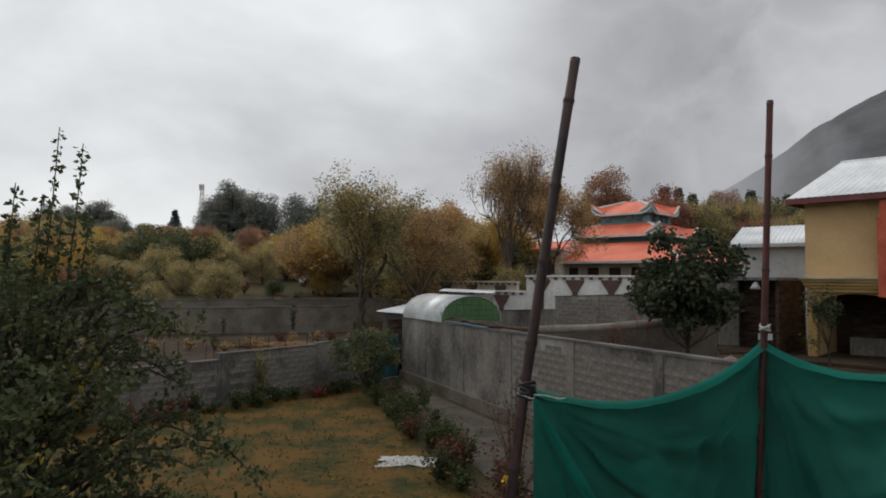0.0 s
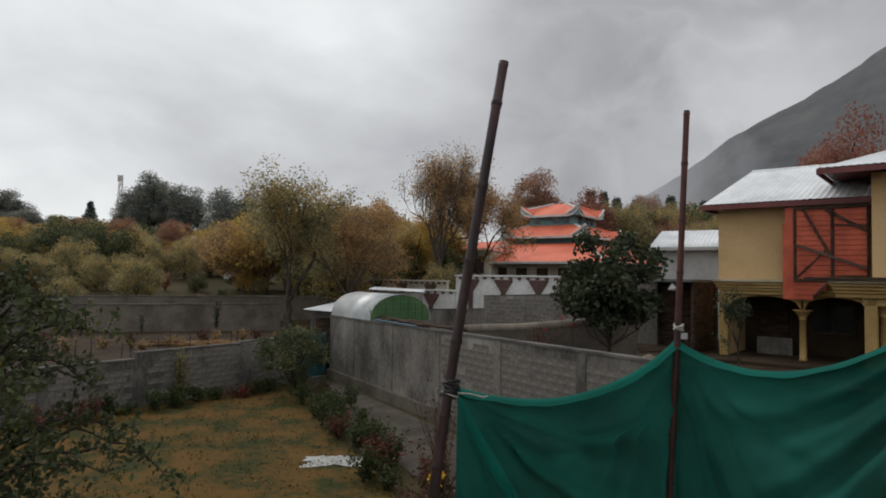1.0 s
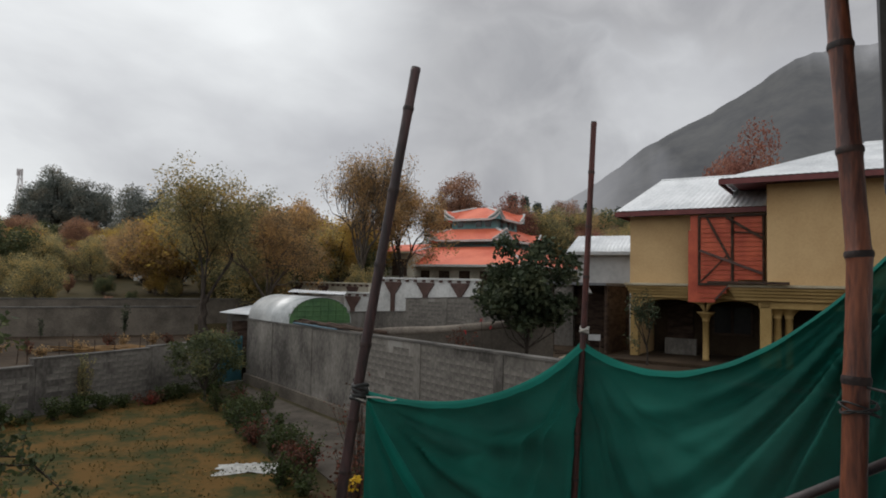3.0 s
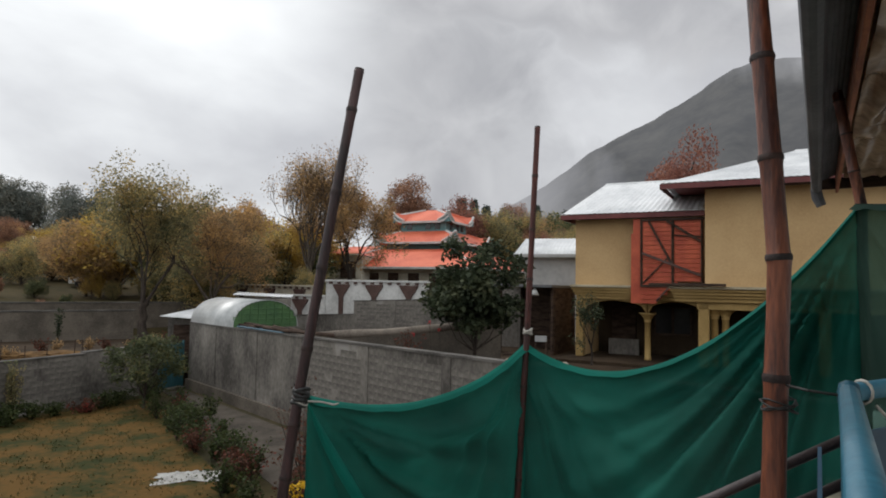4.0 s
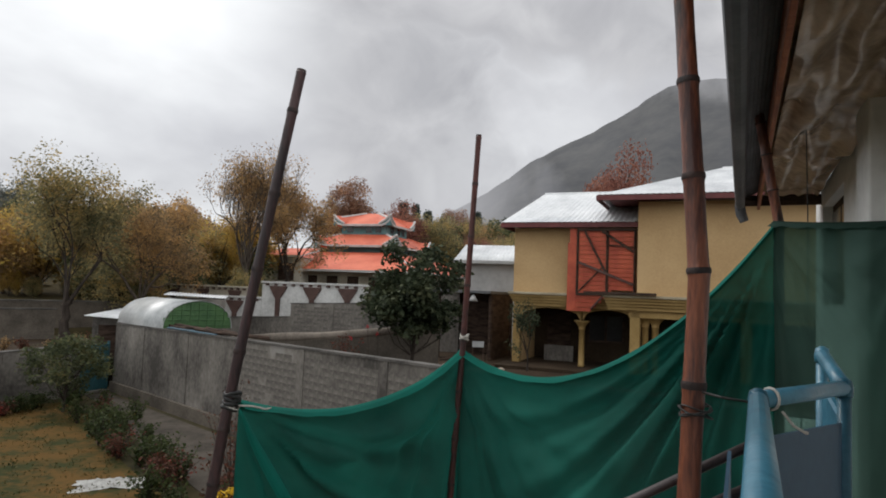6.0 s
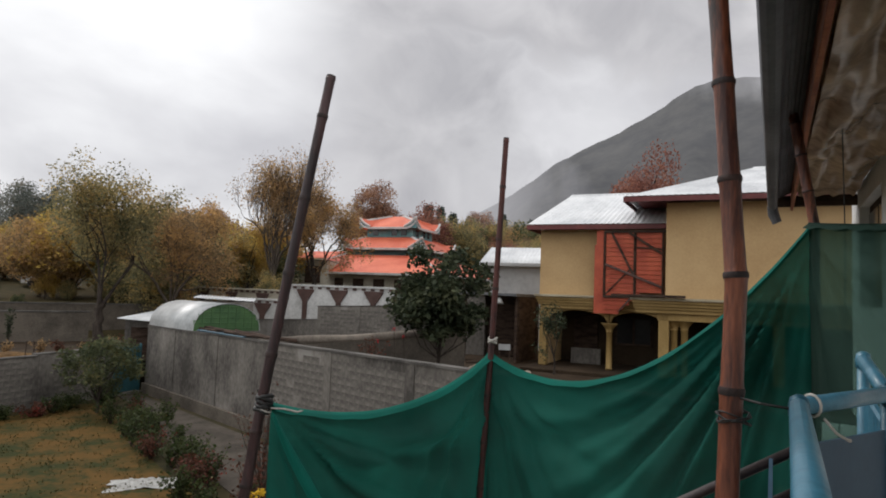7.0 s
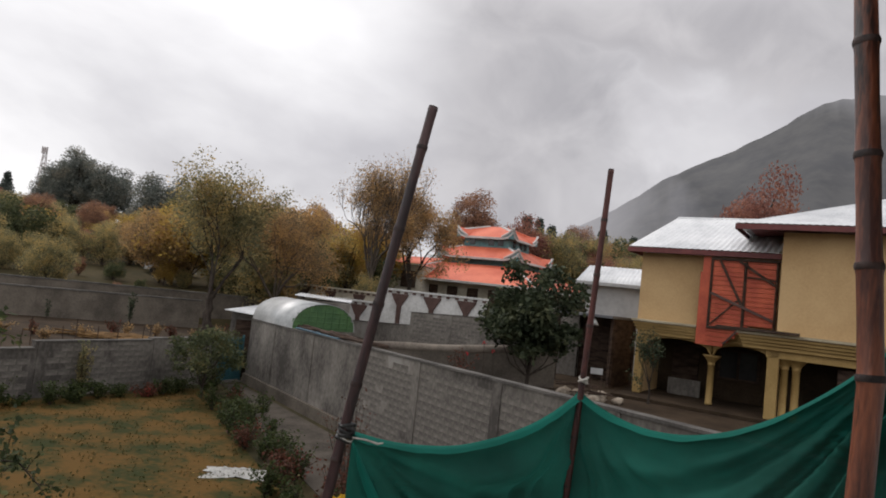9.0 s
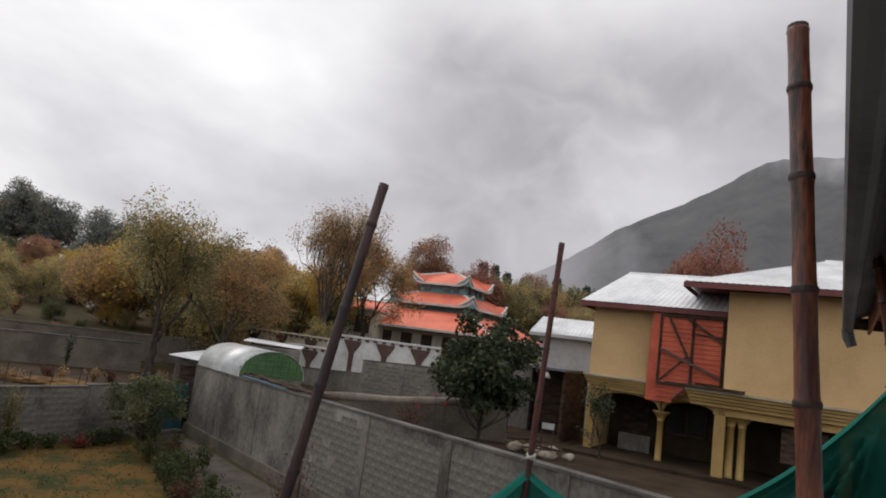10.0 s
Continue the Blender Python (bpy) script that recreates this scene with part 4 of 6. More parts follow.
brace(3.28, 2.38, 4.06, 0.85, 0.08)
brace(3.05, 1.22, 5.06, 0.42, 0.09, -0.655, BROWNPAINT)
brace(3.08, 0.12, 3.92, 1.02, 0.05)
brace(3.92, 2.38, 5.06, 1.62, 0.09, -0.655)
brace(4.18, 1.86, 5.06, 1.78, 0.05)
brace(3.55, -0.52, 3.98, -0.02, 0.06, -0.60, BROWNPAINT)
part("ledger_board", hbox((3.55, -1.78, Z1 + 0.04), (5.95, -1.6, Z1 + 0.13), 0.01), DARKWOOD_AND_SHADE, screen)
part("ledger_board", hbox((3.45, -1.58, Z1 + 0.04), (4.75, -1.44, Z1 + 0.12), 0.01), DARKWOOD_AND_SHADE, screen)

# shed beyond the house and the dark lean-to between them
shed = thing("grey_outbuilding", "grey rendered outbuilding with a white tin roof", "outbuilding")
SM = frame_at(14.1, 31.2, 1.88, 128)
part("wall", boxed((0, 0, 0), (5, 4, 4.4), 0.01, SM), HOUSEGREY, shed)
corrugated(SM @ Vector((-0.5, -0.5, 4.46)), SM.to_3x3() @ Vector((5.8, 0, 0)), SM.to_3x3() @ Vector((0, 2.6, 1.0)), 1, 0.2, TIN, name="roof_sheet", parent=shed)
part("fascia", boxed((-0.5, -0.52, 4.3), (5.3, -0.48, 4.46), 0, SM), HOUSEGREY, shed)
leanto = thing("dark_lean_to", "dark open lean-to with rubble beside the house", "lean-to")
LM = frame_at(10.9, 25.0, 1.88, 135)
# inner side wall: dark wood tone stands in for the unlit interior
part("side_wall", boxed((1.5, 0.3, 0), (1.62, 2.69, 2.748), 0, LM), DARKWOOD_AND_SHADE, leanto)
part("roof", boxed((-0.9, -0.3, 2.75), (1.7, 3.0, 2.86), 0.01, LM), OLDTIN, leanto)
for x in (-0.8, 1.5):
    part("post", boxed((x, 0.1, 0), (x + 0.12, 0.22, 2.748), 0.01, LM), DARKWOOD_AND_SHADE, leanto)
# back wall: interior shade put into its colour in the same way
part("back_wall", boxed((-0.9, 2.7, 0), (1.7, 2.9, 2.748), 0.01, LM), DARKWOOD_AND_SHADE, leanto)
part("side_wall", boxed((-2.6, 0.3, 0), (-0.95, 0.5, 2.3), 0.01, LM), WHITEWASH, leanto)
lamp = thing("porch_lamp", "white shaded lamp hanging under the lean-to roof", "lamp")
part("shade", tube([LM @ Vector((0.9, -0.12, 2.68)), LM @ Vector((0.9, -0.14, 2.56)), LM @ Vector((0.9, -0.16, 2.42))], [0.05, 0.12, 0.2], 12), WHITEWASH, lamp, smooth=True)
part("stem", tube([LM @ Vector((0.9, -0.10, 2.80)), LM @ Vector((0.9, -0.12, 2.66))], 0.015, 6), BLACKIRON, lamp)


# ---- tiered building with orange roofs ----
mosque = thing("tiered_hall", "hall with three stacked orange roofs and teal walls", "hall")
MM = Matrix.Translation((19.5, 67.8, 0.6)) @ Matrix.Rotation(radians(-26 - 16), 4, "Z")


def tier(half, z_wall0, z_eave, top_half, z_top, wall_half, wall_mat, hat=0.9):
    """Teal walls under a flared orange hip roof with pale eaves and a pointed hood on each corner face."""
    part("wall", boxed((-wall_half, -wall_half, z_wall0), (wall_half, wall_half, z_eave + 0.15), 0, MM), wall_mat, mosque)
    n = 12
    rf = None
    for side in range(4):
        R = MM @ Matrix.Rotation(side * math.pi / 2, 4, "Z")
        vs, fs = [], []
        for j in range(5):
            t = j / 4
            hw = half + (top_half - half) * t
            for i in range(n + 1):
                x = -hw + 2 * hw * i / n
                e = abs(2 * i / n - 1)
                flare = hat * 0.62 * max(0, (e - 0.72) / 0.28) ** 1.6 * (1 - t)
                vs.append(R @ Vector((x, -hw, z_eave + (z_top - z_eave) * t ** 0.92 + flare)))
        for j in range(4):
            for i in range(n):
                q = j * (n + 1) + i
                fs.append((q, q + 1, q + n + 2, q + n + 1))
        slope = part("roof_slope", (vs + [v - Vector((0, 0, 0.12)) for v in vs], fs + [tuple(i + len(vs) for i in f[::-1]) for f in fs]), ORANGETIN, mosque)
        ev = vs[: n + 1]
        out = R.to_3x3() @ Vector((0, -0.05, 0))
        strip = [v + out + Vector((0, 0, 0.04)) for v in ev] + [v + out - Vector((0, 0, 0.17)) for v in ev] + [v + Vector((0, 0, 0.04)) for v in ev] + [v - Vector((0, 0, 0.17)) for v in ev]
        k = n + 1
        sf = []
        for i in range(n):
            sf += [(k + i, k + i + 1, i + 1, i), (i, i + 1, 2 * k + i + 1, 2 * k + i), (2 * k + i, 2 * k + i + 1, 3 * k + i + 1, 3 * k + i), (k + i, 3 * k + i, 3 * k + i + 1, k + i + 1)]
        part("eave_trim", (strip, sf), WHITEWASH, slope, "pale scalloped eave trim")
        a, b = vs[n], vs[-1]
        part("hip_cap", tube([a, b], 0.13, 6), WHITEWASH if side in (0, 3) else ORANGETIN, slope)


tier(3.3, 9.6, 10.75, 0.7, 12.2, 2.65, TEAL, 1.0)
tier(4.7, 7.6, 8.45, 2.7, 9.75, 3.7, TEAL, 0.9)
tier(8.6, 2.8, 5.75, 4.3, 7.75, 7.2, CREAM, 0.0)


def hood(half, z, wide, high, back):
    """A small gabled hood over the eave's corner: two orange slopes, pale barge boards and a teal face."""
    for side in (0, 1, 3):
        R = MM @ Matrix.Rotation(side * math.pi / 2, 4, "Z")
        C, L, K = R @ Vector((half, -half, z)), R @ Vector((half - wide, -half, z)), R @ Vector((half, -half + wide, z))
        inward = (R.to_3x3() @ Vector((-1, 1, 0))).normalized()
        A, B = C + Vector((0, 0, high)), C + inward * back + Vector((0, 0, high))
        drop = Vector((0, 0, 0.07))
        for p, q in ((L, 0), (K, 1)):
            vs = [p, A, B, p - drop, A - drop, B - drop]
            part("hood_slope", (vs, [(0, 1, 2), (5, 4, 3), (0, 3, 4, 1), (1, 4, 5, 2), (2, 5, 3, 0)]), ORANGETIN, mosque)
            part("barge_board", tube([p, p.lerp(A, 0.6) - Vector((0, 0, 0.08)), A + Vector((0, 0, 0.08))], [0.10, 0.12, 0.13], 6), WHITEWASH, mosque)
            part("hood_face", ([p - drop, C - Vector((0, 0, 0.2)), A - drop * 2, p - drop + inward * 0.06, C - Vector((0, 0, 0.2)) + inward * 0.06, A - drop * 2 + inward * 0.06], [(0, 1, 2), (5, 4, 3), (0, 3, 4, 1), (1, 4, 5, 2), (2, 5, 3, 0)]), TEAL, mosque)


hood(3.3, 10.85, 1.3, 0.85, 2.2)
hood(4.7, 8.55, 1.5, 0.9, 2.4)
for side, xs in ((0, (-1.6, 0.6, 1.7)), (3, (-1.4, 0.3, 1.5)), (1, (-1.4, 0.3, 1.5))):
    R = MM @ Matrix.Rotation(side * math.pi / 2, 4, "Z")
    for x in xs:
        part("window", boxed((x - 0.32, -2.72, 9.95), (x + 0.32, -2.655, 10.6), 0.01, R), GLASSDARK, mosque)
    for x in (-5.5, -3.2, -0.9, 1.4, 3.7, 6.0):
        part("window", boxed((x - 0.6, -7.27, 3.6), (x + 0.6, -7.205, 5.2), 0.01, R), DARKWOOD_AND_SHADE, mosque)
dm = MM @ Matrix.Translation((-5.2, -7.0, 0))
part("porch_block", boxed((-1.6, -1.8, 2.8), (1.6, 0.6, 6.9), 0.02, dm), CREAM, mosque)
part("porch_window", boxed((-0.9, -1.87, 4.6), (0.9, -1.805, 6.3), 0.01, dm), DARKWOOD_AND_SHADE, mosque)
corrugated(dm @ Vector((-2.3, -2.6, 7.05)), dm.to_3x3() @ Vector((4.6, 0, 0)), dm.to_3x3() @ Vector((0, 3.6, 0.9)), 1, 0.3, ORANGETIN, name="porch_roof", parent=mosque)


# ---- own house: balcony, eaves, railing ----
OM = frame_at(0.16, -0.07, 0, 47)   # x along the balcony, -y towards its wall


def OP(s, o, z):
    return OM @ Vector((s, -o, z))


def obox(s0, s1, o0, o1, z0, z1, bevel=0.0):
    return boxed((s0, -o1, z0), (s1, -o0, z1), bevel, OM)


FL, SOF, WO = 3.35, 6.05, 0.86
own = thing("own_house", "white-painted house with upper balcony under a tin roof", "house")
wall_bits = [(-6, 7.0, FL, SOF), (7.0, 8.7, FL, FL + 1.3), (7.0, 8.7, FL + 2.45, SOF), (8.7, 9.5, FL, SOF)]
for s0, s1, z0, z1 in wall_bits:
    part("wall", obox(s0, s1, WO, WO + 0.25, z0, z1), WALLWHITE, own)
part("wall", obox(-6, 9.5, 0.35, WO + 0.25, 0, FL - 0.152), WALLWHITE, own)
part("pier", obox(4.75, 5.25, WO - 0.14, WO - 0.002, FL, SOF - 0.05, 0.01), WALLWHITE, own)
wn1 = part("window", obox(7.0, 8.7, WO + 0.1, WO + 0.16, FL + 1.3, FL + 2.45), DARKWOOD_AND_SHADE, own, "dark wooden window")
part("pane", obox(7.1, 7.8, WO + 0.08, WO + 0.098, FL + 1.4, FL + 2.35), GLASSDARK, wn1)
part("pane", obox(7.9, 8.6, WO + 0.08, WO + 0.098, FL + 1.4, FL + 2.35), GLASSDARK, wn1)
part("balcony_slab", obox(-6, 5.25, 0.0, WO - 0.003, FL - 0.15, FL - 0.012, 0.01), LEDGE, own)
tl = 0.30
for i in range(18):
    for j in range(4):
        o0 = 0.01 + j * 0.207
        part("tile", obox(i * tl + 0.003 - 0.16, (i + 1) * tl - 0.003 - 0.16, o0, o0 + 0.201, FL - 0.010, FL), TILE, own)

# eaves: soffit boards under film, fascia, overhanging tin
roof = part("roof", obox(-6, 9.1, 0.02, WO + 2.5, SOF + 0.25, SOF + 0.30), OLDTIN, own, "dull tin roof")
nb = 7
for i in range(nb):
    o0 = 0.20 + (WO - 0.21) * i / nb
    part("soffit_board", obox(-6, 8.9, o0 + 0.004, o0 + (WO - 0.21) / nb - 0.004, SOF - 0.02 - 0.012 * (i % 2), SOF + 0.02), SOFFIT, own)
# loose film sagging under the boards
vs, fs = [], []
ni, nj = 90, 14
for i in range(ni + 1):
    for j in range(nj + 1):
        s, o = -2 + 10.8 * i / ni, 0.24 + 0.57 * j / nj
        dip = 0.06 + 0.085 * noise.noise(Vector((s * 0.9, o * 10, 2.0))) + 0.035 * noise.noise(Vector((s * 4, o * 9, 5.0)))
        vs.append(OP(s, o, SOF - 0.03 - max(0.004, dip)))
for i in range(ni):
    for j in range(nj):
        q = i * (nj + 1) + j
        fs.append((q, q + 1, q + nj + 2, q + nj + 1))
part("soffit_film", (vs + [v + Vector((0, 0, 0.004)) for v in vs], fs + [tuple(k + len(vs) for k in f[::-1]) for f in fs]), SOFFIT, own, "yellowed plastic film under the eaves", smooth=True)
part("fascia_board", obox(-6, 8.95, 0.165, 0.195, SOF - 0.24, SOF + 0.12, 0.004), FASCIA, own, "orange-stained fascia board")
corrugated(OP(-6, -0.02, SOF - 0.12), OM.to_3x3() @ Vector((0, -0.20, 0.10)), OM.to_3x3() @ Vector((14.9, 0, 0)), 1, 0.028, OLDTIN, 0.006, name="eave_sheet", parent=own)
gut = [OP(s, -0.03, SOF - 0.20) for s in (-6, 8.8)]
part("gutter", tube(gut, 0.055, 10), OLDTIN, own, "dark tin gutter")
part("downpipe", tube([OP(8.8, -0.035, SOF - 0.2), OP(8.84, -0.02, SOF - 0.30), OP(8.84, 0.02, SOF - 0.40)], [0.06, 0.065, 0.055], 10), OLDTIN, own, "dented gutter outlet")
part("end_board", obox(8.85, 8.9, 0.0, WO - 0.002, SOF - 0.2, SOF - 0.07, 0.004), DARKWOOD_AND_SHADE, own, "dark end board of the eaves")

cable = thing("hanging_cable", "thin black cable hanging from the eaves", "cable")
part("wire", tube([OP(5.35 + 0.03 * math.sin(4 * t), 0.42 + 0.05 * math.sin(3 * t + 1) * t, SOF - 0.06 - 2.35 * t) for t in np.linspace(0, 1, 24)], 0.0045, 6), WIRE, cable)
part("staple", obox(5.31, 5.39, 0.38, 0.46, SOF - 0.075, SOF - 0.05), BLACKIRON, cable)

# railing: along the edge, in at the stair head, and on again
R1, R2, R3 = Vector((1.72, 1.323, 4.345)), Vector((2.26, 1.455, 4.35)), Vector((2.54, 1.75, 4.43))
rail = thing("balcony_railing", "chipped blue enamelled steel balcony railing with sheet panels", "railing")


def railing_run(p, q, bars=True, rad=0.026):
    top = part("top_rail", tube([p, q], rad, 12), BLUEPAINT, rail, smooth=True)
    d = q - p
    n = max(2, int(d.length / 0.075)) if bars else 0
    if bars:
        part("mid_rail", tube([p + d * 0.02 - Vector((0, 0, 0.11)), q - d * 0.02 - Vector((0, 0, 0.11))], 0.014, 6), BLUEPAINT, rail)
    part("foot_rail", tube([p - Vector((0, 0, p.z - FL - 0.1)), q - Vector((0, 0, q.z - FL - 0.1))], 0.014, 6), BLUEPAINT, rail)
    for i in range(1, n):
        c = p + d * i / n
        part("baluster", boxed((c.x - 0.008, c.y - 0.008, FL + 0.1), (c.x + 0.008, c.y + 0.008, c.z - 0.11)), BLUEPAINT, rail)
    for c in (p, q):
        part("post", tube([Vector((c.x, c.y, FL)), Vector((c.x, c.y, c.z))], 0.022, 10), BLUEPAINT, rail, smooth=True)
        part("joint", tube([c - Vector((0, 0, 0.03)), c, c + Vector((0, 0, 0.025)), c + Vector((0, 0, 0.034))], [0.027, 0.0285, 0.023, 0.008], 12), BLUEPAINT, rail, smooth=True)


railing_run(OP(0.55, 0.02, 4.37), R1, False)
railing_run(R1, R2, False)
railing_run(R2, R3)


def plate(p, q, z0, z1, t=0.004):
    d = (q - p).normalized()
    o = Vector((-d.y, d.x, 0)) * t
    vs = [p + o, q + o, q - o, p - o]
    vs = [Vector((v.x, v.y, z0)) for v in vs] + [Vector((v.x, v.y, z1)) for v in vs]
    return vs, [(3, 2, 1, 0), (4, 5, 6, 7), (0, 1, 5, 4), (1, 2, 6, 5), (2, 3, 7, 6), (3, 0, 4, 7)]


part("sheet_panel", plate(R1.lerp(R2, 0.06), R1.lerp(R2, 0.95), FL + 0.12, 4.235), BLUESHEET, rail, "dark blue sheet panel")
part("sheet_panel", plate(OP(0.6, -0.025, 0), OP(1.80, -0.025, 0), FL + 0.12, 4.25), BLUESHEET, rail, "dark blue sheet panel")
tie = thing("railing_tie", "white cord tied round the railing corner", "cord")
loop = [R1 + Vector((0.06 + 0.0 * w, 0.01, 0)) + Vector((0.0, math.cos(w) * 0.031, math.sin(w) * 0.031)) for w in np.linspace(0, 6.4, 14)]
part("loop", tube(loop, 0.0045, 6), STRING, tie, smooth=True)
part("tail", tube([R1 + Vector((0.06, -0.03, -0.03)), R1 + Vector((0.09, -0.045, -0.07)), R1 + Vector((0.12, -0.05, -0.085)), R1 + Vector((0.135, -0.05, -0.09))], [0.004, 0.004, 0.004, 0.006], 6), STRING, tie, smooth=True)
stone = bmesh.new()
bmesh.ops.create_icosphere(stone, subdivisions=3, radius=0.085)
for v in stone.verts:
    v.co *= 1 + 0.3 * noise.noise(v.co * 12)
    v.co.z *= 0.55
    v.co = OP(4.25, 0.62, FL + 0.045) + v.co
tagged(part("stone", stone, ROCK, smooth=True), "rough brown stone holding down the net on the balcony floor", "stone")

# stair handrail going down from the stair head
hand_rail = thing("stair_handrail", "pair of dark iron pipes descending beside the outer stair", "handrail")
for dz in (0.0, -0.13):
    part("pipe", tube([Vector((1.9, 1.47, 4.19 + dz)), Vector((1.60, 1.72, 3.95 + dz)), Vector((-1.2, 4.15, 1.96 + dz))], 0.016, 8), BLACKIRON, hand_rail, smooth=True)
part("post", tube([Vector((-1.2, 4.15, 0.0)), Vector((-1.2, 4.15, 1.98))], 0.02, 8), BLACKIRON, hand_rail)
part("post", tube([Vector((1.9, 1.45, FL - 0.14)), Vector((1.9, 1.45, 4.19))], 0.018, 8), BLACKIRON, hand_rail)


# ---- bamboo poles ----
def bamboo(label, foot, bend, top, r0, r1, gap, seed, mat, group="bamboo poles holding the net"):
    """A cane: slightly swelling joints, a dark ring at each node, drawn from foot over bend to top."""
    rng = np.random.default_rng(seed)
    F, B, Tp = Vector(foot), Vector(bend), Vector(top)
    L = (B - F).length + (Tp - B).length

    def along(s):
        u = s / L
        base = F.lerp(B, u / 0.72) if u < 0.72 else B.lerp(Tp, (u - 0.72) / 0.28)
        return base + Vector((0.012 * math.sin(5 * u + seed), 0.012 * math.cos(4 * u + seed), 0))

    ob = thing("bamboo_pole", label, "bamboo pole", group)
    s, nodes = 0.0, []
    while s < L:
        nodes.append(s)
        s += gap * rng.uniform(0.85, 1.12)
    if L - nodes[-1] < 0.12:
        nodes.pop()
    nodes.append(L)
    pts, rad = [], []
    for a, b in zip(nodes, nodes[1:]):
        for t in (0.0, 0.03, 0.08, 0.5, 0.92, 0.97):
            p = a + (b - a) * t
            pts.append(along(p))
            r = r0 + (r1 - r0) * p / L
            rad.append(r * {0.0: 1.10, 0.03: 1.04, 0.08: 0.99, 0.5: 0.96, 0.92: 1.0, 0.97: 1.07}[t])
    pts.append(along(L))
    rad.append(r1)
    part("cane", tube(pts, rad, 14), mat, ob, smooth=True)
    for p in nodes[1:-1]:
        r = r0 + (r1 - r0) * p / L
        part("node", tube([along(p - 0.012), along(p - 0.004), along(p + 0.004), along(p + 0.012)], [r * 1.10, r * 1.15, r * 1.15, r * 1.10], 14, False), NODE, ob, smooth=True)
    # cut mouth of the cane
    part("rim", tube([along(L - 0.01), along(L) + (along(L) - along(L - 0.05)).normalized() * 0.012], [r1 * 1.03, r1 * 0.97], 12), NODE, ob)
    return ob


P1K, P1T = Vector((0.49, 4.12, 3.93)), Vector((0.80, 4.08, 6.01))
P2K, P2T = Vector((2.58, 5.32, 4.19)), Vector((2.64, 5.30, 6.085))
d1 = (P1T - P1K)
bamboo("dark leaning bamboo pole holding the edge of the net", (-0.02, 4.18, 0.0), P1K, P1T, 0.040, 0.032, 0.42, 1, BAMBOODARK)
bamboo("thin dark red bamboo pole between two net spans", (2.17, 4.90, 0.0), P2K, P2T, 0.032, 0.026, 0.46, 2, BAMBOORED)
bamboo("thick red-brown bamboo pole beside the railing", (1.55, 1.57, 0.0), (1.69, 1.52, 4.70), (1.63, 1.605, 6.17), 0.041, 0.031, 0.36, 3, BAMBOO)
bamboo("red-brown bamboo pole at the balcony corner under the eaves", (4.13, 3.24, 0.0), (4.075, 3.26, 5.2), (3.95, 3.34, 6.03), 0.036, 0.034, 0.48, 4, BAMBOO)


# ---- shade net ----
def net(name, label, a, b, sag, za, zb, bottom_a, bottom_b, seed, folds=0.05, bulge=0.1, gather=(), mat=None):
    """Cloth hung from two points: a sagging rim, soft diagonal folds and a rolled hem."""
    a, b = Vector(a), Vector(b)
    d = b - a
    nrm = Vector((-d.y, d.x, 0)).normalized()
    nu, nv = 90, 46
    vs, fs = [], []

    def spot(u, v):
        zt = za + (zb - za) * u - 4 * sag * u * (1 - u)
        zbm = bottom_a + (bottom_b - bottom_a) * u
        z = zt + (zbm - zt) * v
        drop = zt - z
        f = 0.0
        pin = math.sqrt(max(0.0, min(1.0, 5 * u * (1 - u))))
        lin = za + (zb - za) * u
        swag = max(0.0, lin - z) / (4 * u * (1 - u) + 0.10)   # which hanging curve this spot lies on
        f += folds * pin * (math.sin(5.5 * math.log(swag + 0.12) + seed) + 0.45 * math.sin(11 * math.log(swag + 0.1) + 3 * u + 2 * seed)) * min(1, drop * 4)
        for c, s in gather:   # folds that fan out from the tied corners
            ang = math.atan2(drop + 0.01, abs(u - c) * d.length + 0.01)
            f += s * (math.sin(ang * 22 + seed) + 0.5 * math.sin(ang * 41 + 2 * seed)) * min(1, drop * 2.5) * pin * math.exp(-0.75 * math.hypot(drop, (u - c) * d.length))
        f += 0.35 * folds * noise.noise(Vector((u * 7 + seed, z * 3, seed + 4))) * pin
        f -= bulge * math.sin(math.pi * u) * math.sin(math.pi * min(1, v * 1.2))
        p = a + d * u
        return Vector((p.x, p.y, z)) + nrm * f

    for j in range(nv + 1):
        for i in range(nu + 1):
            vs.append(spot(i / nu, (j / nv) ** 1.15))
    for j in range(nv):
        for i in range(nu):
            q = j * (nu + 1) + i
            fs.append((q, q + 1, q + nu + 2, q + nu + 1))
    ob = thing(name, label, "shade net", "green net spans")
    part("cloth", (vs, fs), mat or NET, ob, smooth=True)
    # rolled top hem: doubled cloth
    hem = [(spot(i / 60, 0.0) + Vector((0, 0, 0.0))) for i in range(61)]
    hv, hf = [], []
    for i, p in enumerate(hem):
        w = 0.036 + 0.018 * noise.noise(Vector((i * 0.2, seed, 0)))
        for o, z in ((-0.06, -w * 0.9), (-0.03, -0.012), (0.0, 0.010), (0.012, -0.012), (0.014, -w)):
            hv.append(p + nrm * o + Vector((0, 0, z)))
    for i in range(60):
        for k in range(4):
            q = i * 5 + k
            hf.append((q, q + 1, q + 6, q + 5))
    part("hem", (hv, hf), mat or HEMNET, ob, smooth=True)
    return ob


net("shade_net", "green shade net sagging between two bamboo poles", (P1K.x + 0.045, P1K.y + 0.02, 0), (P2K.x + 0.01, P2K.y + 0.05, 0), 0.25, 3.90, 4.11, 1.6, 1.7, 1.3, 0.06, 0.12, ((0.0, 0.16), (1.0, 0.05)))
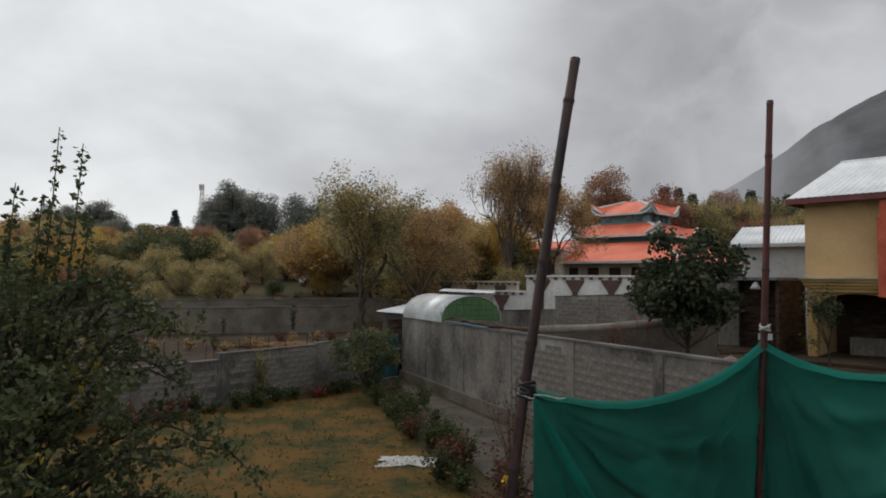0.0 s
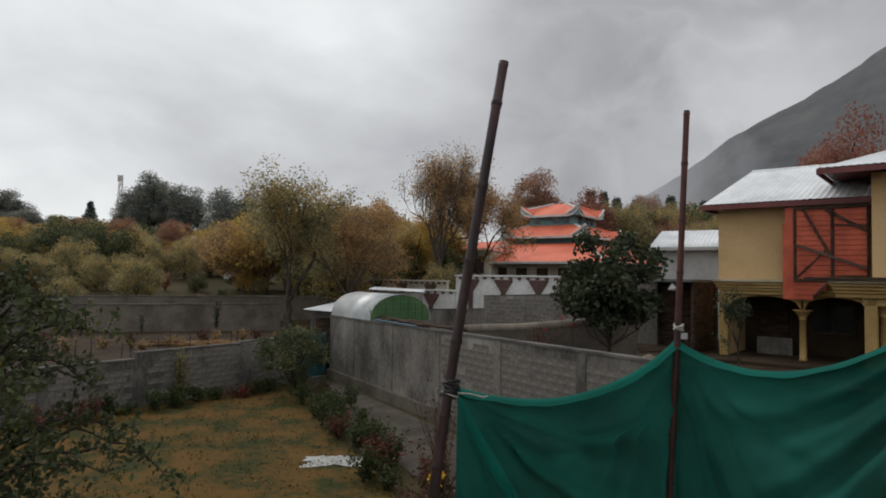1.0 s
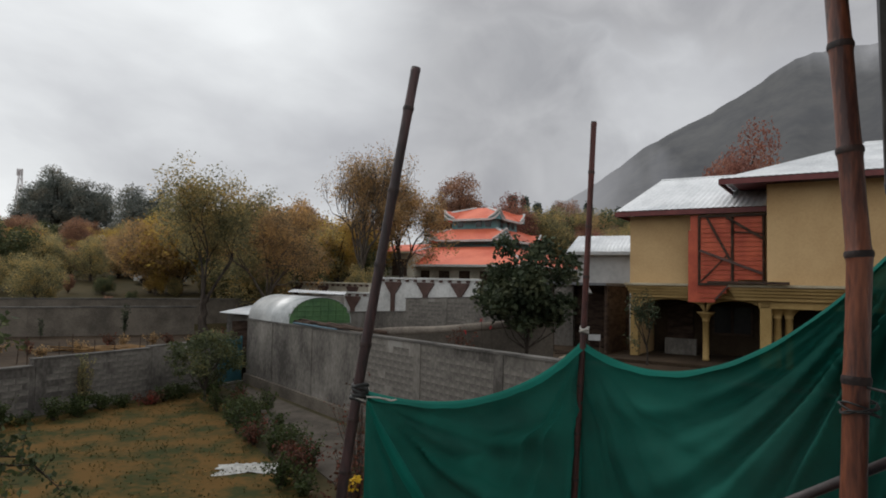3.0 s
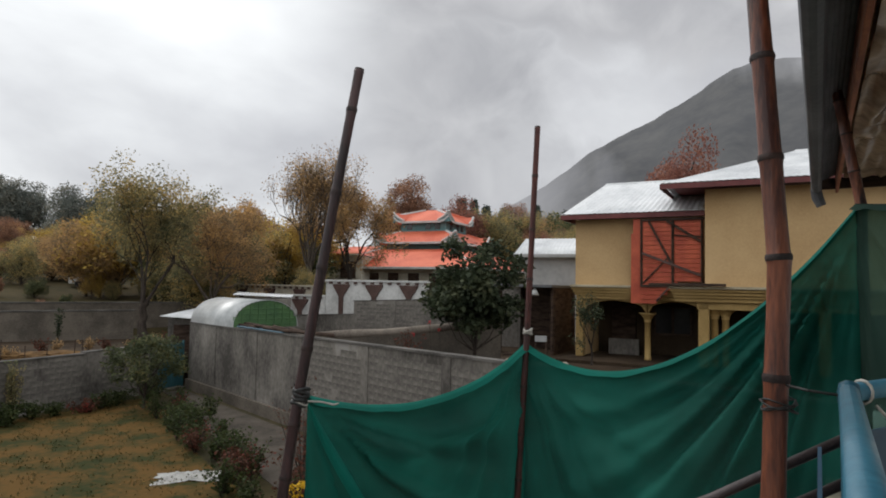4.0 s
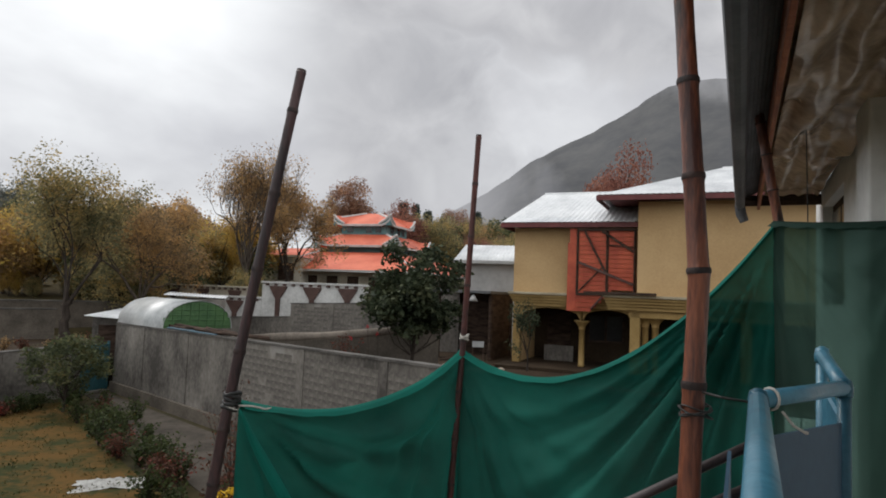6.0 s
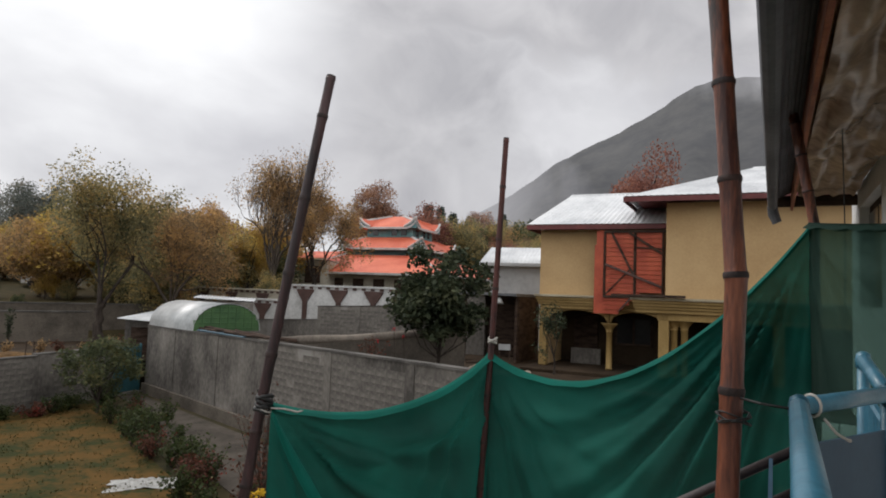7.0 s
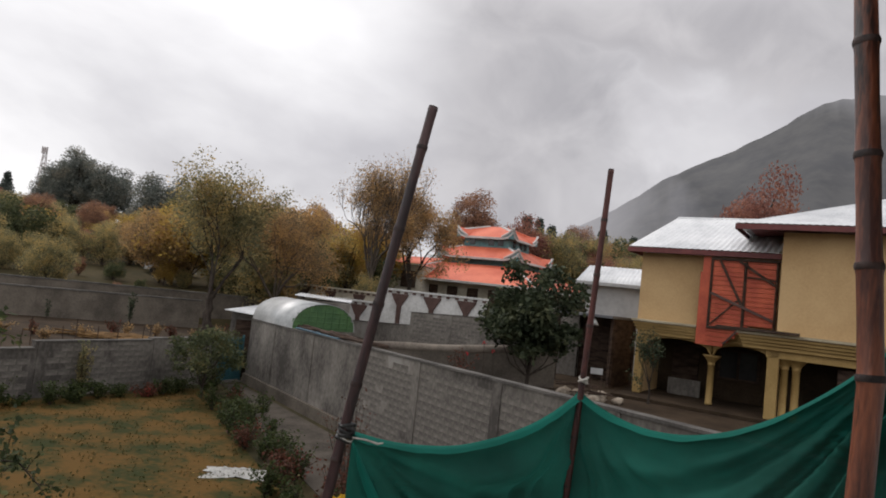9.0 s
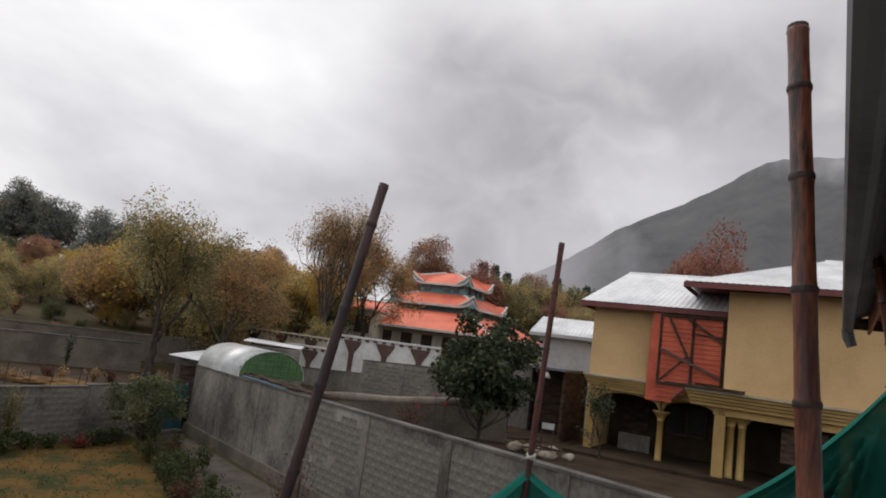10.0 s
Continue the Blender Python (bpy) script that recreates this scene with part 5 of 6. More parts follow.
net("shade_net", "green shade net hung from pole to balcony corner", (P2K.x - 0.01, P2K.y + 0.05, 0), (3.92, 3.15, 0), 0.60, 4.11, 5.19, 1.8, 2.6, 2.1, 0.06, 0.16, ((1.0, 0.22), (0.0, 0.05)))
net("shade_net", "green shade net closing the balcony end down to the floor", (3.912, 3.165, 0), (OP(4.35, 0.835, 0).x, OP(4.35, 0.835, 0).y, 0), 0.012, 5.19, 5.12, FL + 0.012, FL + 0.03, 3.7, 0.015, 0.02, ((0.0, 0.02),), OPENNET)
flap = thing("net_flap", "folded loose edge of the green net at the pole", "shade net")
vs, fs = [], []
for j in range(30):
    for i in range(8):
        t, w = j / 29, i / 7
        side = 0.03 + 0.10 * t + 0.03 * math.sin(5 * t)
        vs.append(P1K + Vector((0.05 + 0.62 * t ** 1.15 + side * (w - 0.5), 0.30 * t - 0.10 - 0.24 * min(1.0, 2.2 * t) - 0.05 * math.sin(math.pi * w), -0.05 - 1.05 * t - 0.03 * w)))
for j in range(29):
    for i in range(7):
        q = j * 8 + i
        fs.append((q, q + 1, q + 9, q + 8))
part("cloth", (vs, fs), HEMNET, flap, smooth=True)


def wrap(name, label, c, axis, r, turns, height, rad, mat):
    a = Vector(axis).normalized()
    x = a.cross(Vector((0.3, 1, 0.1))).normalized()
    y = a.cross(x)
    n = turns * 12
    ob = thing(name, label, "tie")
    part("cord", tube([Vector(c) + (x * math.cos(2 * math.pi * i / 12) + y * math.sin(2 * math.pi * i / 12)) * (r + 0.004 * math.sin(i * 1.7)) + a * (height * (i / n - 0.5) + 0.01 * math.sin(i * 0.9)) for i in range(n + 1)], rad, 5), mat, ob, smooth=True)
    return ob


wrap("pole_binding", "dark cloth binding round the leaning pole", P1K + Vector((0, 0, -0.02)), d1, 0.046, 6, 0.11, 0.012, WIRE)
tw = wrap("pole_twine", "white twine tying the net to the leaning pole", P1K + Vector((0, 0, -0.06)), d1, 0.05, 1, 0.02, 0.006, STRING)
part("tail", tube([P1K + Vector((0.04, -0.04, -0.05)), P1K + Vector((0.12, -0.05, -0.055)), P1K + Vector((0.20, -0.05, -0.075)), P1K + Vector((0.235, -0.05, -0.068))], [0.006, 0.006, 0.007, 0.004], 6), STRING, tw, smooth=True)
wrap("pole_binding", "pale rag tied round the thin pole", P2K + Vector((0, 0, 0.03)), (0, 0, 1), 0.034, 3, 0.04, 0.011, STRING)
wrap("wire_binding", "thin dark wire wound round the thick pole", (1.68, 1.525, 4.28), (0, 0, 1), 0.047, 4, 0.03, 0.003, WIRE)
lash = thing("lashing_wire", "thin wire lashing the thick pole to the railing", "wire")
part("wire", tube([Vector((1.69, 1.52, 4.34)), Vector((1.64, 1.38, 4.345)), R1 + Vector((0, 0, -0.01))], 0.004, 5), WIRE, lash)


# ---- garden things ----
cl = bmesh.new()
bmesh.ops.create_grid(cl, x_segments=46, y_segments=26, size=0.5)
for v in cl.verts:
    x, y = v.co.x, v.co.y
    edge = 1 + 0.30 * noise.noise(Vector((math.atan2(y, x) * 1.5, 3, 0)))
    h = abs(noise.noise(Vector((x * 7, y * 9, 1)))) * 0.11 + abs(noise.noise(Vector((x * 17, y * 15, 4)))) * 0.07
    v.co = Vector((x * 1.45 * edge, y * 0.85 * edge, h * (1 - min(1, (math.hypot(x, y) * 1.75) ** 4)) + 0.034))
    v.co = Vector((-0.98, 16.35, 0)) + v.co
tagged(part("white_cloth", cl, CLOTH, smooth=True), "crumpled white cloth lying on the lawn", "cloth")

rng = np.random.default_rng(21)
kinds = [("garden_shrub", "green garden shrub beside the lawn", BUSHLEAF), ("rose_bush", "rose bush with reddening leaves beside the path", REDBUSH)]
for k in range(34):
    t = k / 33
    y = 24.6 - 13.2 * t
    x = float(np.interp(y, [11, 14.2, 19.8, 24.2, 26], [1.65, 0.7, -1.15, -2.05, -2.5])) + rng.normal(0, 0.42)
    nm, lb, lf = kinds[0] if rng.random() < (0.8 if t < 0.55 else 0.45) else kinds[1]
    shrub(nm, lb, (x, y, 0.0), rng.uniform(0.4, 1.05), rng.uniform(0.35, 0.75), lf, 100 + k, 0.085, 4, 15, "border shrubs along the path")
for k in range(22):
    t = k / 21
    p = GATE_B + LEFTDIR * (1.0 + 14 * t) + Vector((0.75 + rng.uniform(-0.2, 0.35), -0.75))
    nm, lb, lf = kinds[0] if rng.random() < 0.75 else kinds[1]
    shrub(nm, lb.replace("path", "wall").replace("lawn", "wall"), (p.x, p.y, 0.0), rng.uniform(0.3, 0.9), rng.uniform(0.35, 0.7), lf, 200 + k, 0.09, 6, 14, "border shrubs under the wall")
shrub("tall_shrub", "tall thin red-stemmed shrub with sparse russet leaves", (1.5, 15.2, 0.0), 2.5, 0.75, REDBUSH, 301, 0.07, 3, 14)
shrub("tall_shrub", "upright yellow-green shrub against the garden wall", (-7.1, 24.3, 0.0), 1.9, 0.45, OLIVELEAF, 302, 0.09, 8, 16)
shrub("tall_shrub", "tall sparse shrub at the foot of the poles", (1.25, 12.2, 0.0), 2.1, 0.6, REDBUSH, 304, 0.07, 5, 16)
mari = thing("marigold", "clump of yellow marigolds by the path", "flower")
mari.location = (1.05, 11.2, 0.35)
for hx, hy, hz in ((0, 0, 0.75), (0.1, 0.1, 0.85), (-0.1, 0.05, 0.8), (0.05, -0.1, 0.9)):
    fv, ff = leaf_cloud(rng, [(hx, hy, hz)], 0.07, 22, 0.045)
    part("flower_head", fast_mesh("flower_head", fv, ff, PETAL), PETAL, mari)
part("stalk", joined([tube([(0.04 * i, 0, -0.35), (0.05 * i - 0.05, 0.03, 0.8)], 0.01, 4) for i in range(-1, 3)]), BARK, mari)

def apple_tree(base, seed):
    """A low trunk, long arching limbs, short twigs all along them and leaves on the twigs."""
    rng = np.random.default_rng(seed)
    segs, spots = [tube([(0, 0, -0.1), (0.06, 0.02, 0.7), (0.0, 0.05, 1.5)], [0.15, 0.12, 0.10], 10, False)], []
    for k in range(104):
        a, peak = 2.39996 * k + rng.uniform(-0.3, 0.3), rng.uniform(1.5, 4.75)
        reach = float(np.interp(peak, [1.3, 2.6, 3.8, 4.8], [2.5, 2.65, 2.15, 1.15])) * rng.uniform(0.55, 1.12)
        o = np.array([math.cos(a), math.sin(a), 0])
        p0, p1 = np.array([0.0, 0.0, rng.uniform(0.9, 1.5)]), o * reach * 0.45 + np.array([0, 0, peak * 1.12])
        p2 = o * reach + np.array([0, 0, peak - rng.uniform(0.1, 0.9) * reach / 2.5])
        ts = np.linspace(0, 1, 14)
        line = [(1 - t) ** 2 * p0 + 2 * t * (1 - t) * p1 + t * t * p2 + rng.normal(0, 0.03, 3) * (t > 0) for t in ts]
        segs.append(tube(line, np.linspace(0.035, 0.006, 14), 5, False))
        for i in range(4, 14):
            for _ in range(2):
                d = rng.normal(0, 1, 3) + o * 0.5 + np.array([0, 0, 0.25])
                d *= rng.uniform(0.16, 0.42) / np.linalg.norm(d)
                tip = line[i] + d
                segs.append(tube([line[i], line[i] + d * 0.5 + np.array([0, 0, 0.02]), tip], [0.006, 0.004, 0.002], 3, False))
                spots += [line[i] + d * w for w in np.linspace(0.15, 1.0, 8)]
    ob = thing("apple_tree", "leafy apple tree with dark green leaves and some yellowing", "tree")
    ob.location = base
    part("trunk", joined(segs), BARK, ob, smooth=True)
    av, af = leaf_cloud(rng, spots, 0.075, 2, 0.035, 0.8)
    part("crown", fast_mesh("crown", av, af, APPLELEAF), APPLELEAF, ob)
    return ob


apple_tree((-4.75, 6.75, 0.0), 7)
shoots = thing("apple_sucker", "upright leafy water shoots in the apple tree", "tree")
tp = []
rng = np.random.default_rng(8)
for x, y, h in ((-4.42, 7.0, 6.25), (-4.18, 7.05, 6.08), (-4.75, 6.8, 5.6), (-5.1, 6.7, 5.5), (-4.55, 6.95, 5.5), (-5.0, 6.5, 5.7), (-4.3, 6.9, 5.2), (-4.05, 7.0, 5.35), (-4.85, 6.9, 5.2)):
    b = np.array([-4.75 + (x + 4.75) * 0.1, 6.55 + (y - 6.55) * 0.1, 0.0])
    m = np.array([x - 0.05, y, 3.4])
    e = np.array([x + 0.10, y, h])
    line = [b * (1 - t) ** 2 + 2 * m * t * (1 - t) * 1.0 + e * t ** 2 for t in np.linspace(0, 1, 12)]
    part("shoot", tube(line, np.linspace(0.02, 0.005, 12), 5, False), BARK, shoots)
    for i in range(5, 11):
        tp += [line[i] * (1 - w) + line[i + 1] * w for w in np.linspace(0, 0.85, 6)]
av, af = leaf_cloud(rng, tp, 0.085, 5, 0.03, 1.0)
part("foliage", fast_mesh("leaves", av, af, APPLELEAF), APPLELEAF, shoots)

crowned("young_tree", "small green tree beside the garden gate", (-3.3, 25.4, 0.0), 3.2, 1.75, YOUNGLEAF, 12, 30, 3600, 0.13, 0.2, 0.05, dome=0.8, lobe=0.25, gaps=0.2)
crowned("evergreen_tree", "dense dark evergreen tree by the neighbour's wall", (7.6, 20.8, 1.88), 4.75, 2.0, DARKLEAF, 14, 44, 7600, 0.20, 0.16, 0.07, dome=0.7, lobe=0.26, gaps=0.1)
tree("bare_sapling", "thin dark shrub growing before the house arcade", (12.0, 20.6, 1.88), 2.6, 0.9, DARKLEAF, 15, size=0.09, per=4, depth=2, forks=3, trunk=0.2, radius=0.04)
shrub("rose_bush", "rose bush with red blooms behind the wall", (5.3, 21.2, 1.88), 1.15, 0.7, REDBUSH, 330, 0.08, 4, 14)
tree("walnut_tree", "tall thinning walnut tree with browning leaves", (-5.2, 37.8, 1.15), 9.9, 4.6, OLIVELEAF, 21, size=0.14, per=9, depth=4, forks=3, trunk=0.24, radius=0.26, lift=0.35, wide=0.75, puff=0.36, bare=0.15)
tree("poplar_tree", "golden-brown autumn tree beside the walnut", (-1.9, 42.5, 1.15), 8.6, 4.4, BROWNLEAF, 22, PALEBARK, 0.15, 9, 4, 3, 0.2, 0.13, 0.4, wide=0.8, puff=0.38, bare=0.15)
crowned("gold_tree", "broad golden-olive tree behind the walnut", (-3.6, 47.5, 1.6), 7.2, 3.4, OLIVELEAF, 27, 34, 9000, 0.2, 0.12, 0.16, gaps=0.15)
tree("poplar_tree", "half-bare tall tree with thin upright branches", (5.0, 54.5, 3.2), 12.8, 4.6, BROWNLEAF, 23, PALEBARK, 0.16, 2, 4, 4, 0.18, 0.2, 0.8, wide=0.5, puff=0.35, bare=0.4)
tree("chinar_tree", "russet autumn tree before the tiered hall", (8.4, 55.0, 3.2), 10.8, 4.8, BROWNLEAF, 24, BARK, 0.17, 9, 4, 3, 0.2, 0.26, 0.45, wide=0.7, puff=0.45, bare=0.05)
crowned("gold_tree", "yellow autumn tree behind the compound wall", (3.2, 58.0, 3.6), 6.6, 2.5, GOLDLEAF, 25, 26, 6500, 0.19, 0.15, 0.15, gaps=0.15)

# ---- orchard and far trees: a few grown once, then copied ----
protos = {
    "gold": crowned("orchard_tree", "golden autumn orchard tree", (-2.5, 62, rise(62)), 6.0, 3.2, GOLDLEAF, 31, 30, 7000, 0.2, 0.10, 0.12, gaps=0.12, group="orchard trees"),
    "olive": crowned("orchard_tree", "yellow-green orchard tree turning in autumn", (-7, 60, rise(60.4)), 6.2, 3.3, OLIVELEAF, 32, 32, 7600, 0.2, 0.08, 0.12, gaps=0.1, group="orchard trees"),
    "brown": crowned("orchard_tree", "brown-leaved orchard tree in autumn", (-5, 66, rise(66.2)), 6.6, 3.2, BROWNLEAF, 33, 30, 7000, 0.2, 0.10, 0.12, gaps=0.15, group="orchard trees"),
    "green": crowned("orchard_tree", "dull green orchard tree", (-30, 58, rise(65.3)), 3.4, 2.3, YOUNGLEAF, 37, 28, 6400, 0.16, 0.08, 0.12, group="orchard trees"),
    "rust": crowned("chinar_tree", "large rust-red chinar tree", (25.2, 104.3, rise(107)), 15.4, 4.4, CHINARLEAF, 34, 60, 24000, 0.30, 0.12, 0.4, dome=0.6, group="chinar trees"),
    "red": crowned("chinar_tree", "crimson autumn chinar tree", (30.5, 95, rise(99.8)), 10.8, 5.6, REDLEAF, 35, 52, 24000, 0.28, 0.1, 0.4, dome=0.6, group="chinar trees"),
    "grey": crowned("chinar_tree", "great dark grey-green chinar tree on the rise", (-65.2, 189.4, rise(200)), 19.0, 7.2, HAZEDGREEN, 36, 58, 26000, 0.5, 0.0, 0.8, dome=0.5, group="chinar trees"),
}
rng = np.random.default_rng(40)


def plant(kind, az, r, h, wide=1.0, z=None):
    """A copy of a grown tree at a bearing and distance, to a height."""
    p = protos[kind]
    k = h / {"green": 3.4, "gold": 6.0, "olive": 6.2, "brown": 6.6, "rust": 15.2, "red": 10.8, "grey": 19.0}[kind]
    a = radians(az)
    return copy_thing(p, Matrix.Translation((math.sin(a) * r, math.cos(a) * r, rise(r) - 0.05 if z is None else z)) @ Matrix.Rotation(rng.uniform(0, 6.28), 4, "Z") @ Matrix.Diagonal((k * wide, k * wide, k, 1)))


def skyline(az):
    """How high the tops of the orchard stand over the eye's level, in degrees, round the valley."""
    return float(np.interp(az, [-48, -30, -24, -15, -11.5, -8, -2.5, 0.5, 3, 8], [4.5, 4.8, 4.5, 4.1, 5.4, 6.1, 6.3, 5.4, 5.6, 5.4]))


def room(az, r):
    return max(1.3, 4.6 + r * math.tan(radians(skyline(az))) - rise(r))


for i in range(120):   # orchard to the left of the hall
    az, r = rng.uniform(-46, 7), rng.uniform(50, 104)
    h = min(8.0, room(az, r) * rng.uniform(0.5, 1.12))
    plant(rng.choice(["gold", "olive", "olive", "brown", "brown", "rust", "green", "gold"]), az, r, h, rng.uniform(0.8, 1.3))
for i in range(40):   # undergrowth along the orchard wall
    az = -46 + 51 * i / 39 + rng.uniform(-0.6, 0.6)
    plant(rng.choice(["gold", "olive", "green", "olive", "rust"]), az, rng.uniform(47.5, 54), rng.choice([1.0, 1.5, 2.2, 2.8, 3.4]), rng.uniform(0.7, 1.3))
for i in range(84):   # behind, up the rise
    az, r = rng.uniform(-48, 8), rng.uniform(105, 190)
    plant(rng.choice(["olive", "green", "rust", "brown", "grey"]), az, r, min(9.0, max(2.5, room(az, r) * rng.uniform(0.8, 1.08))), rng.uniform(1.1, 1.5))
for i in range(90):   # slope beyond the hall and the house
    az, r = rng.uniform(9, 62), rng.uniform(92, 230)
    plant(rng.choice(["rust", "olive", "brown", "green", "red", "olive"]), az, r, rng.uniform(4.5, 8.0), rng.uniform(1.0, 1.4))
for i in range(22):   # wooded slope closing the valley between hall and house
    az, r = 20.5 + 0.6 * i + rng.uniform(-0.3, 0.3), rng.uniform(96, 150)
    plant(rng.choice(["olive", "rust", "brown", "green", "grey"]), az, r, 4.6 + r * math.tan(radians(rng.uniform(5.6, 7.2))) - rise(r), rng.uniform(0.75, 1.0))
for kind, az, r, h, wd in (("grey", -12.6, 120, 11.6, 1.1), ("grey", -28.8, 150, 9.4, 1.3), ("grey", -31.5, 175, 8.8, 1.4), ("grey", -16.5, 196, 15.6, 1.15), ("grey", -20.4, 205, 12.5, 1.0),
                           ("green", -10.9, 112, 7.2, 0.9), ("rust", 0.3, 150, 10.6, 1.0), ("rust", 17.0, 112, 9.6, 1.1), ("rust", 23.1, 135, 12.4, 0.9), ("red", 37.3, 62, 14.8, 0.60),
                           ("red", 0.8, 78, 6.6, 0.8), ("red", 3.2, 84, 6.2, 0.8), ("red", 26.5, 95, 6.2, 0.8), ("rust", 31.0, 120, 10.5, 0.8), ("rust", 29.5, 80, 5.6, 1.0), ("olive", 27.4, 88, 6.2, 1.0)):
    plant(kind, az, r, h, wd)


def conifer(base, h, spread, seed):
    rng = np.random.default_rng(seed)
    ob = thing("conifer", "dark pointed conifer on the far slope", "tree", "far conifers")
    ob.location = base
    part("trunk", tube([(0, 0, 0), (0, 0, h * 0.5), (0, 0, h)], [0.25, 0.16, 0.03], 7), BARK, ob)
    z = rng.uniform(0.08, 1, 420) ** 1.0
    a = rng.uniform(0, 6.28, 420)
    r = (1 - z) * spread * rng.uniform(0.35, 1.0, 420)
    c = np.stack([np.cos(a) * r, np.sin(a) * r, z * h], 1)
    v, f = leaf_cloud(rng, c, 0.75, 5, 0.3)
    part("crown", fast_mesh("crown", v, f, CONIFER), CONIFER, ob)
    return ob


cf = conifer((math.sin(radians(19.5)) * 150, math.cos(radians(19.5)) * 150, rise(150)), 13.2, 4.3, 3)
for az, r, h in ((20.6, 155, 12.0), (21.4, 150, 9.2), (22.0, 168, 11), (25.0, 160, 12.4), (26.2, 165, 10), (27.6, 170, 11.5), (24.4, 150, 9.0), (-23.3, 160, 7.6), (18.4, 165, 14.4), (28.8, 175, 9.5)):
    a = radians(az)
    copy_thing(cf, Matrix.Translation((math.sin(a) * r, math.cos(a) * r, rise(r))) @ Matrix.Diagonal((h / 11, h / 11, h / 13.2, 1)))


def far_house(az, r, w, label, z=None):
    a = radians(az)
    ob = thing("far_house", label, "house", "far houses on the rise")
    m = Matrix.Translation((math.sin(a) * r, math.cos(a) * r, 4.6 + r * math.tan(radians(3.1)) - 4.3 if z is None else z)) @ Matrix.Rotation(-a, 4, "Z")
    part("wall", boxed((-w / 2, -3, -4), (w / 2, 3, 2.8), 0, m), HOUSEGREY, ob)
    vs = [m @ Vector(p) for p in ((-w / 2 - 0.5, -3.6, 2.7), (w / 2 + 0.5, -3.6, 2.7), (w / 2 + 0.5, 0, 4.4), (-w / 2 - 0.5, 0, 4.4), (-w / 2 - 0.5, 3.6, 2.7), (w / 2 + 0.5, 3.6, 2.7))]
    part("roof", (vs, [(0, 1, 2, 3), (3, 2, 5, 4), (0, 3, 4), (1, 5, 2), (0, 4, 5, 1)]), TIN, ob)
    for x in np.arange(-w / 2 + 1.2, w / 2 - 0.8, 2.2):
        part("window", boxed((x, -3.06, 0.4), (x + 1.0, -3.003, 1.9), 0, m), GLASSDARK, ob)
    return ob


far_house(-17.2, 170, 14, "long low pale house among the trees")
far_house(-14.5, 150, 9, "white-roofed house among the trees")
far_house(1.4, 160, 9, "pale house with tin roof behind red trees")
far_house(24.5, 140, 7, "small grey house on the wooded slope")
far_house(-20, 185, 12, "grey house under the great chinar")

tower = thing("radio_mast", "pale steel lattice radio mast far off", "mast")
TX, TY, TZ = math.sin(radians(-21.25)) * 330, math.cos(radians(-21.25)) * 330, rise(330)
legs = [(-1, -1), (1, -1), (1, 1), (-1, 1)]
for x, y in legs:
    part("leg", tube([(TX + x * 1.7, TY + y * 1.7, TZ), (TX + x * 0.45, TY + y * 0.45, TZ + 26.5)], 0.16, 5), STEEL, tower)
for i in range(9):
    t, t2 = i / 9, (i + 1) / 9
    for k in range(4):
        (x, y), (x2, y2) = legs[k], legs[(k + 1) % 4]
        w, w2 = 1.7 - 1.25 * t, 1.7 - 1.25 * t2
        part("strut", tube([(TX + x * w, TY + y * w, TZ + 26.5 * t), (TX + x2 * w2, TY + y2 * w2, TZ + 26.5 * t2)], 0.09, 4), STEEL, tower)
for k in range(3):
    part("antenna", boxed((TX - 1.2 + 0.9 * k, TY - 0.9, TZ + 24.0), (TX - 0.6 + 0.9 * k, TY - 0.5, TZ + 27.0), 0.05), STEEL, tower)


# ---- small things in the plots ----
rng = np.random.default_rng(77)
for k in range(14):
    x, y = -8.4 + rng.uniform(-3.5, 2.6), 31.6 + rng.uniform(-1.0, 1.2)
    L, a = rng.uniform(0.8, 2.2), rng.uniform(-0.5, 0.5)
    tagged(part("cut_branch", tube([(x, y, 1.2 + 0.07 * (k % 3)), (x + L * math.cos(a), y + L * math.sin(a), 1.22 + 0.09 * (k % 2))], [0.04, 0.03], 7), STRAW, smooth=True), "cut pale branch lying on the bare plot", "branch", "cut branches on the plot")
straw = bmesh.new()
bmesh.ops.create_icosphere(straw, subdivisions=4, radius=1.0)
for v in straw.verts:
    v.co = Vector((v.co.x * 1.9, v.co.y * 0.9, max(-0.05, v.co.z * 0.28))) * (1 + 0.22 * noise.noise(v.co * 4))
    v.co += Vector((-7.9, 32.0, 1.17))
tagged(part("straw_mound", straw, STRAW), "low heap of orange-brown straw on the plot", "straw mound")
for k in range(16):
    x = -15.5 + 0.62 * k + rng.uniform(-0.2, 0.2)
    y = 26.2 + (x + 11) * 0.85 + rng.uniform(0.2, 0.9)
    tagged(part("garden_stake", tube([(x, y, 1.13), (x + rng.uniform(-0.06, 0.06), y, 1.13 + rng.uniform(0.6, 1.1))], 0.02, 5), DARKWOOD_AND_SHADE), "thin wooden stake stuck in the plot", "stake", "stakes in the plot")
for k in range(16):
    shrub("dry_plant", "dry brown vegetable plant standing on the bare plot", (-16.5 + 0.85 * k + rng.uniform(-0.3, 0.3), 25.6 + 0.62 * k + rng.uniform(0, 2.2), 1.15), rng.uniform(0.4, 0.9), 0.45, REDBUSH if k % 3 == 0 else BROWNLEAF, 420 + k, 0.10, 4, 10, "dry plants on the plot", "plant")
shrub("bare_sapling", "thin dark sapling against the field wall", (-9.6, 39.6, 1.15), 1.9, 0.35, DARKLEAF, 401, 0.12, 5, 8, category="tree")
shrub("bare_sapling", "thin sapling at the field wall", (-13.4, 38.2, 1.15), 1.4, 0.25, DARKLEAF, 402, 0.10, 3, 6, category="tree")


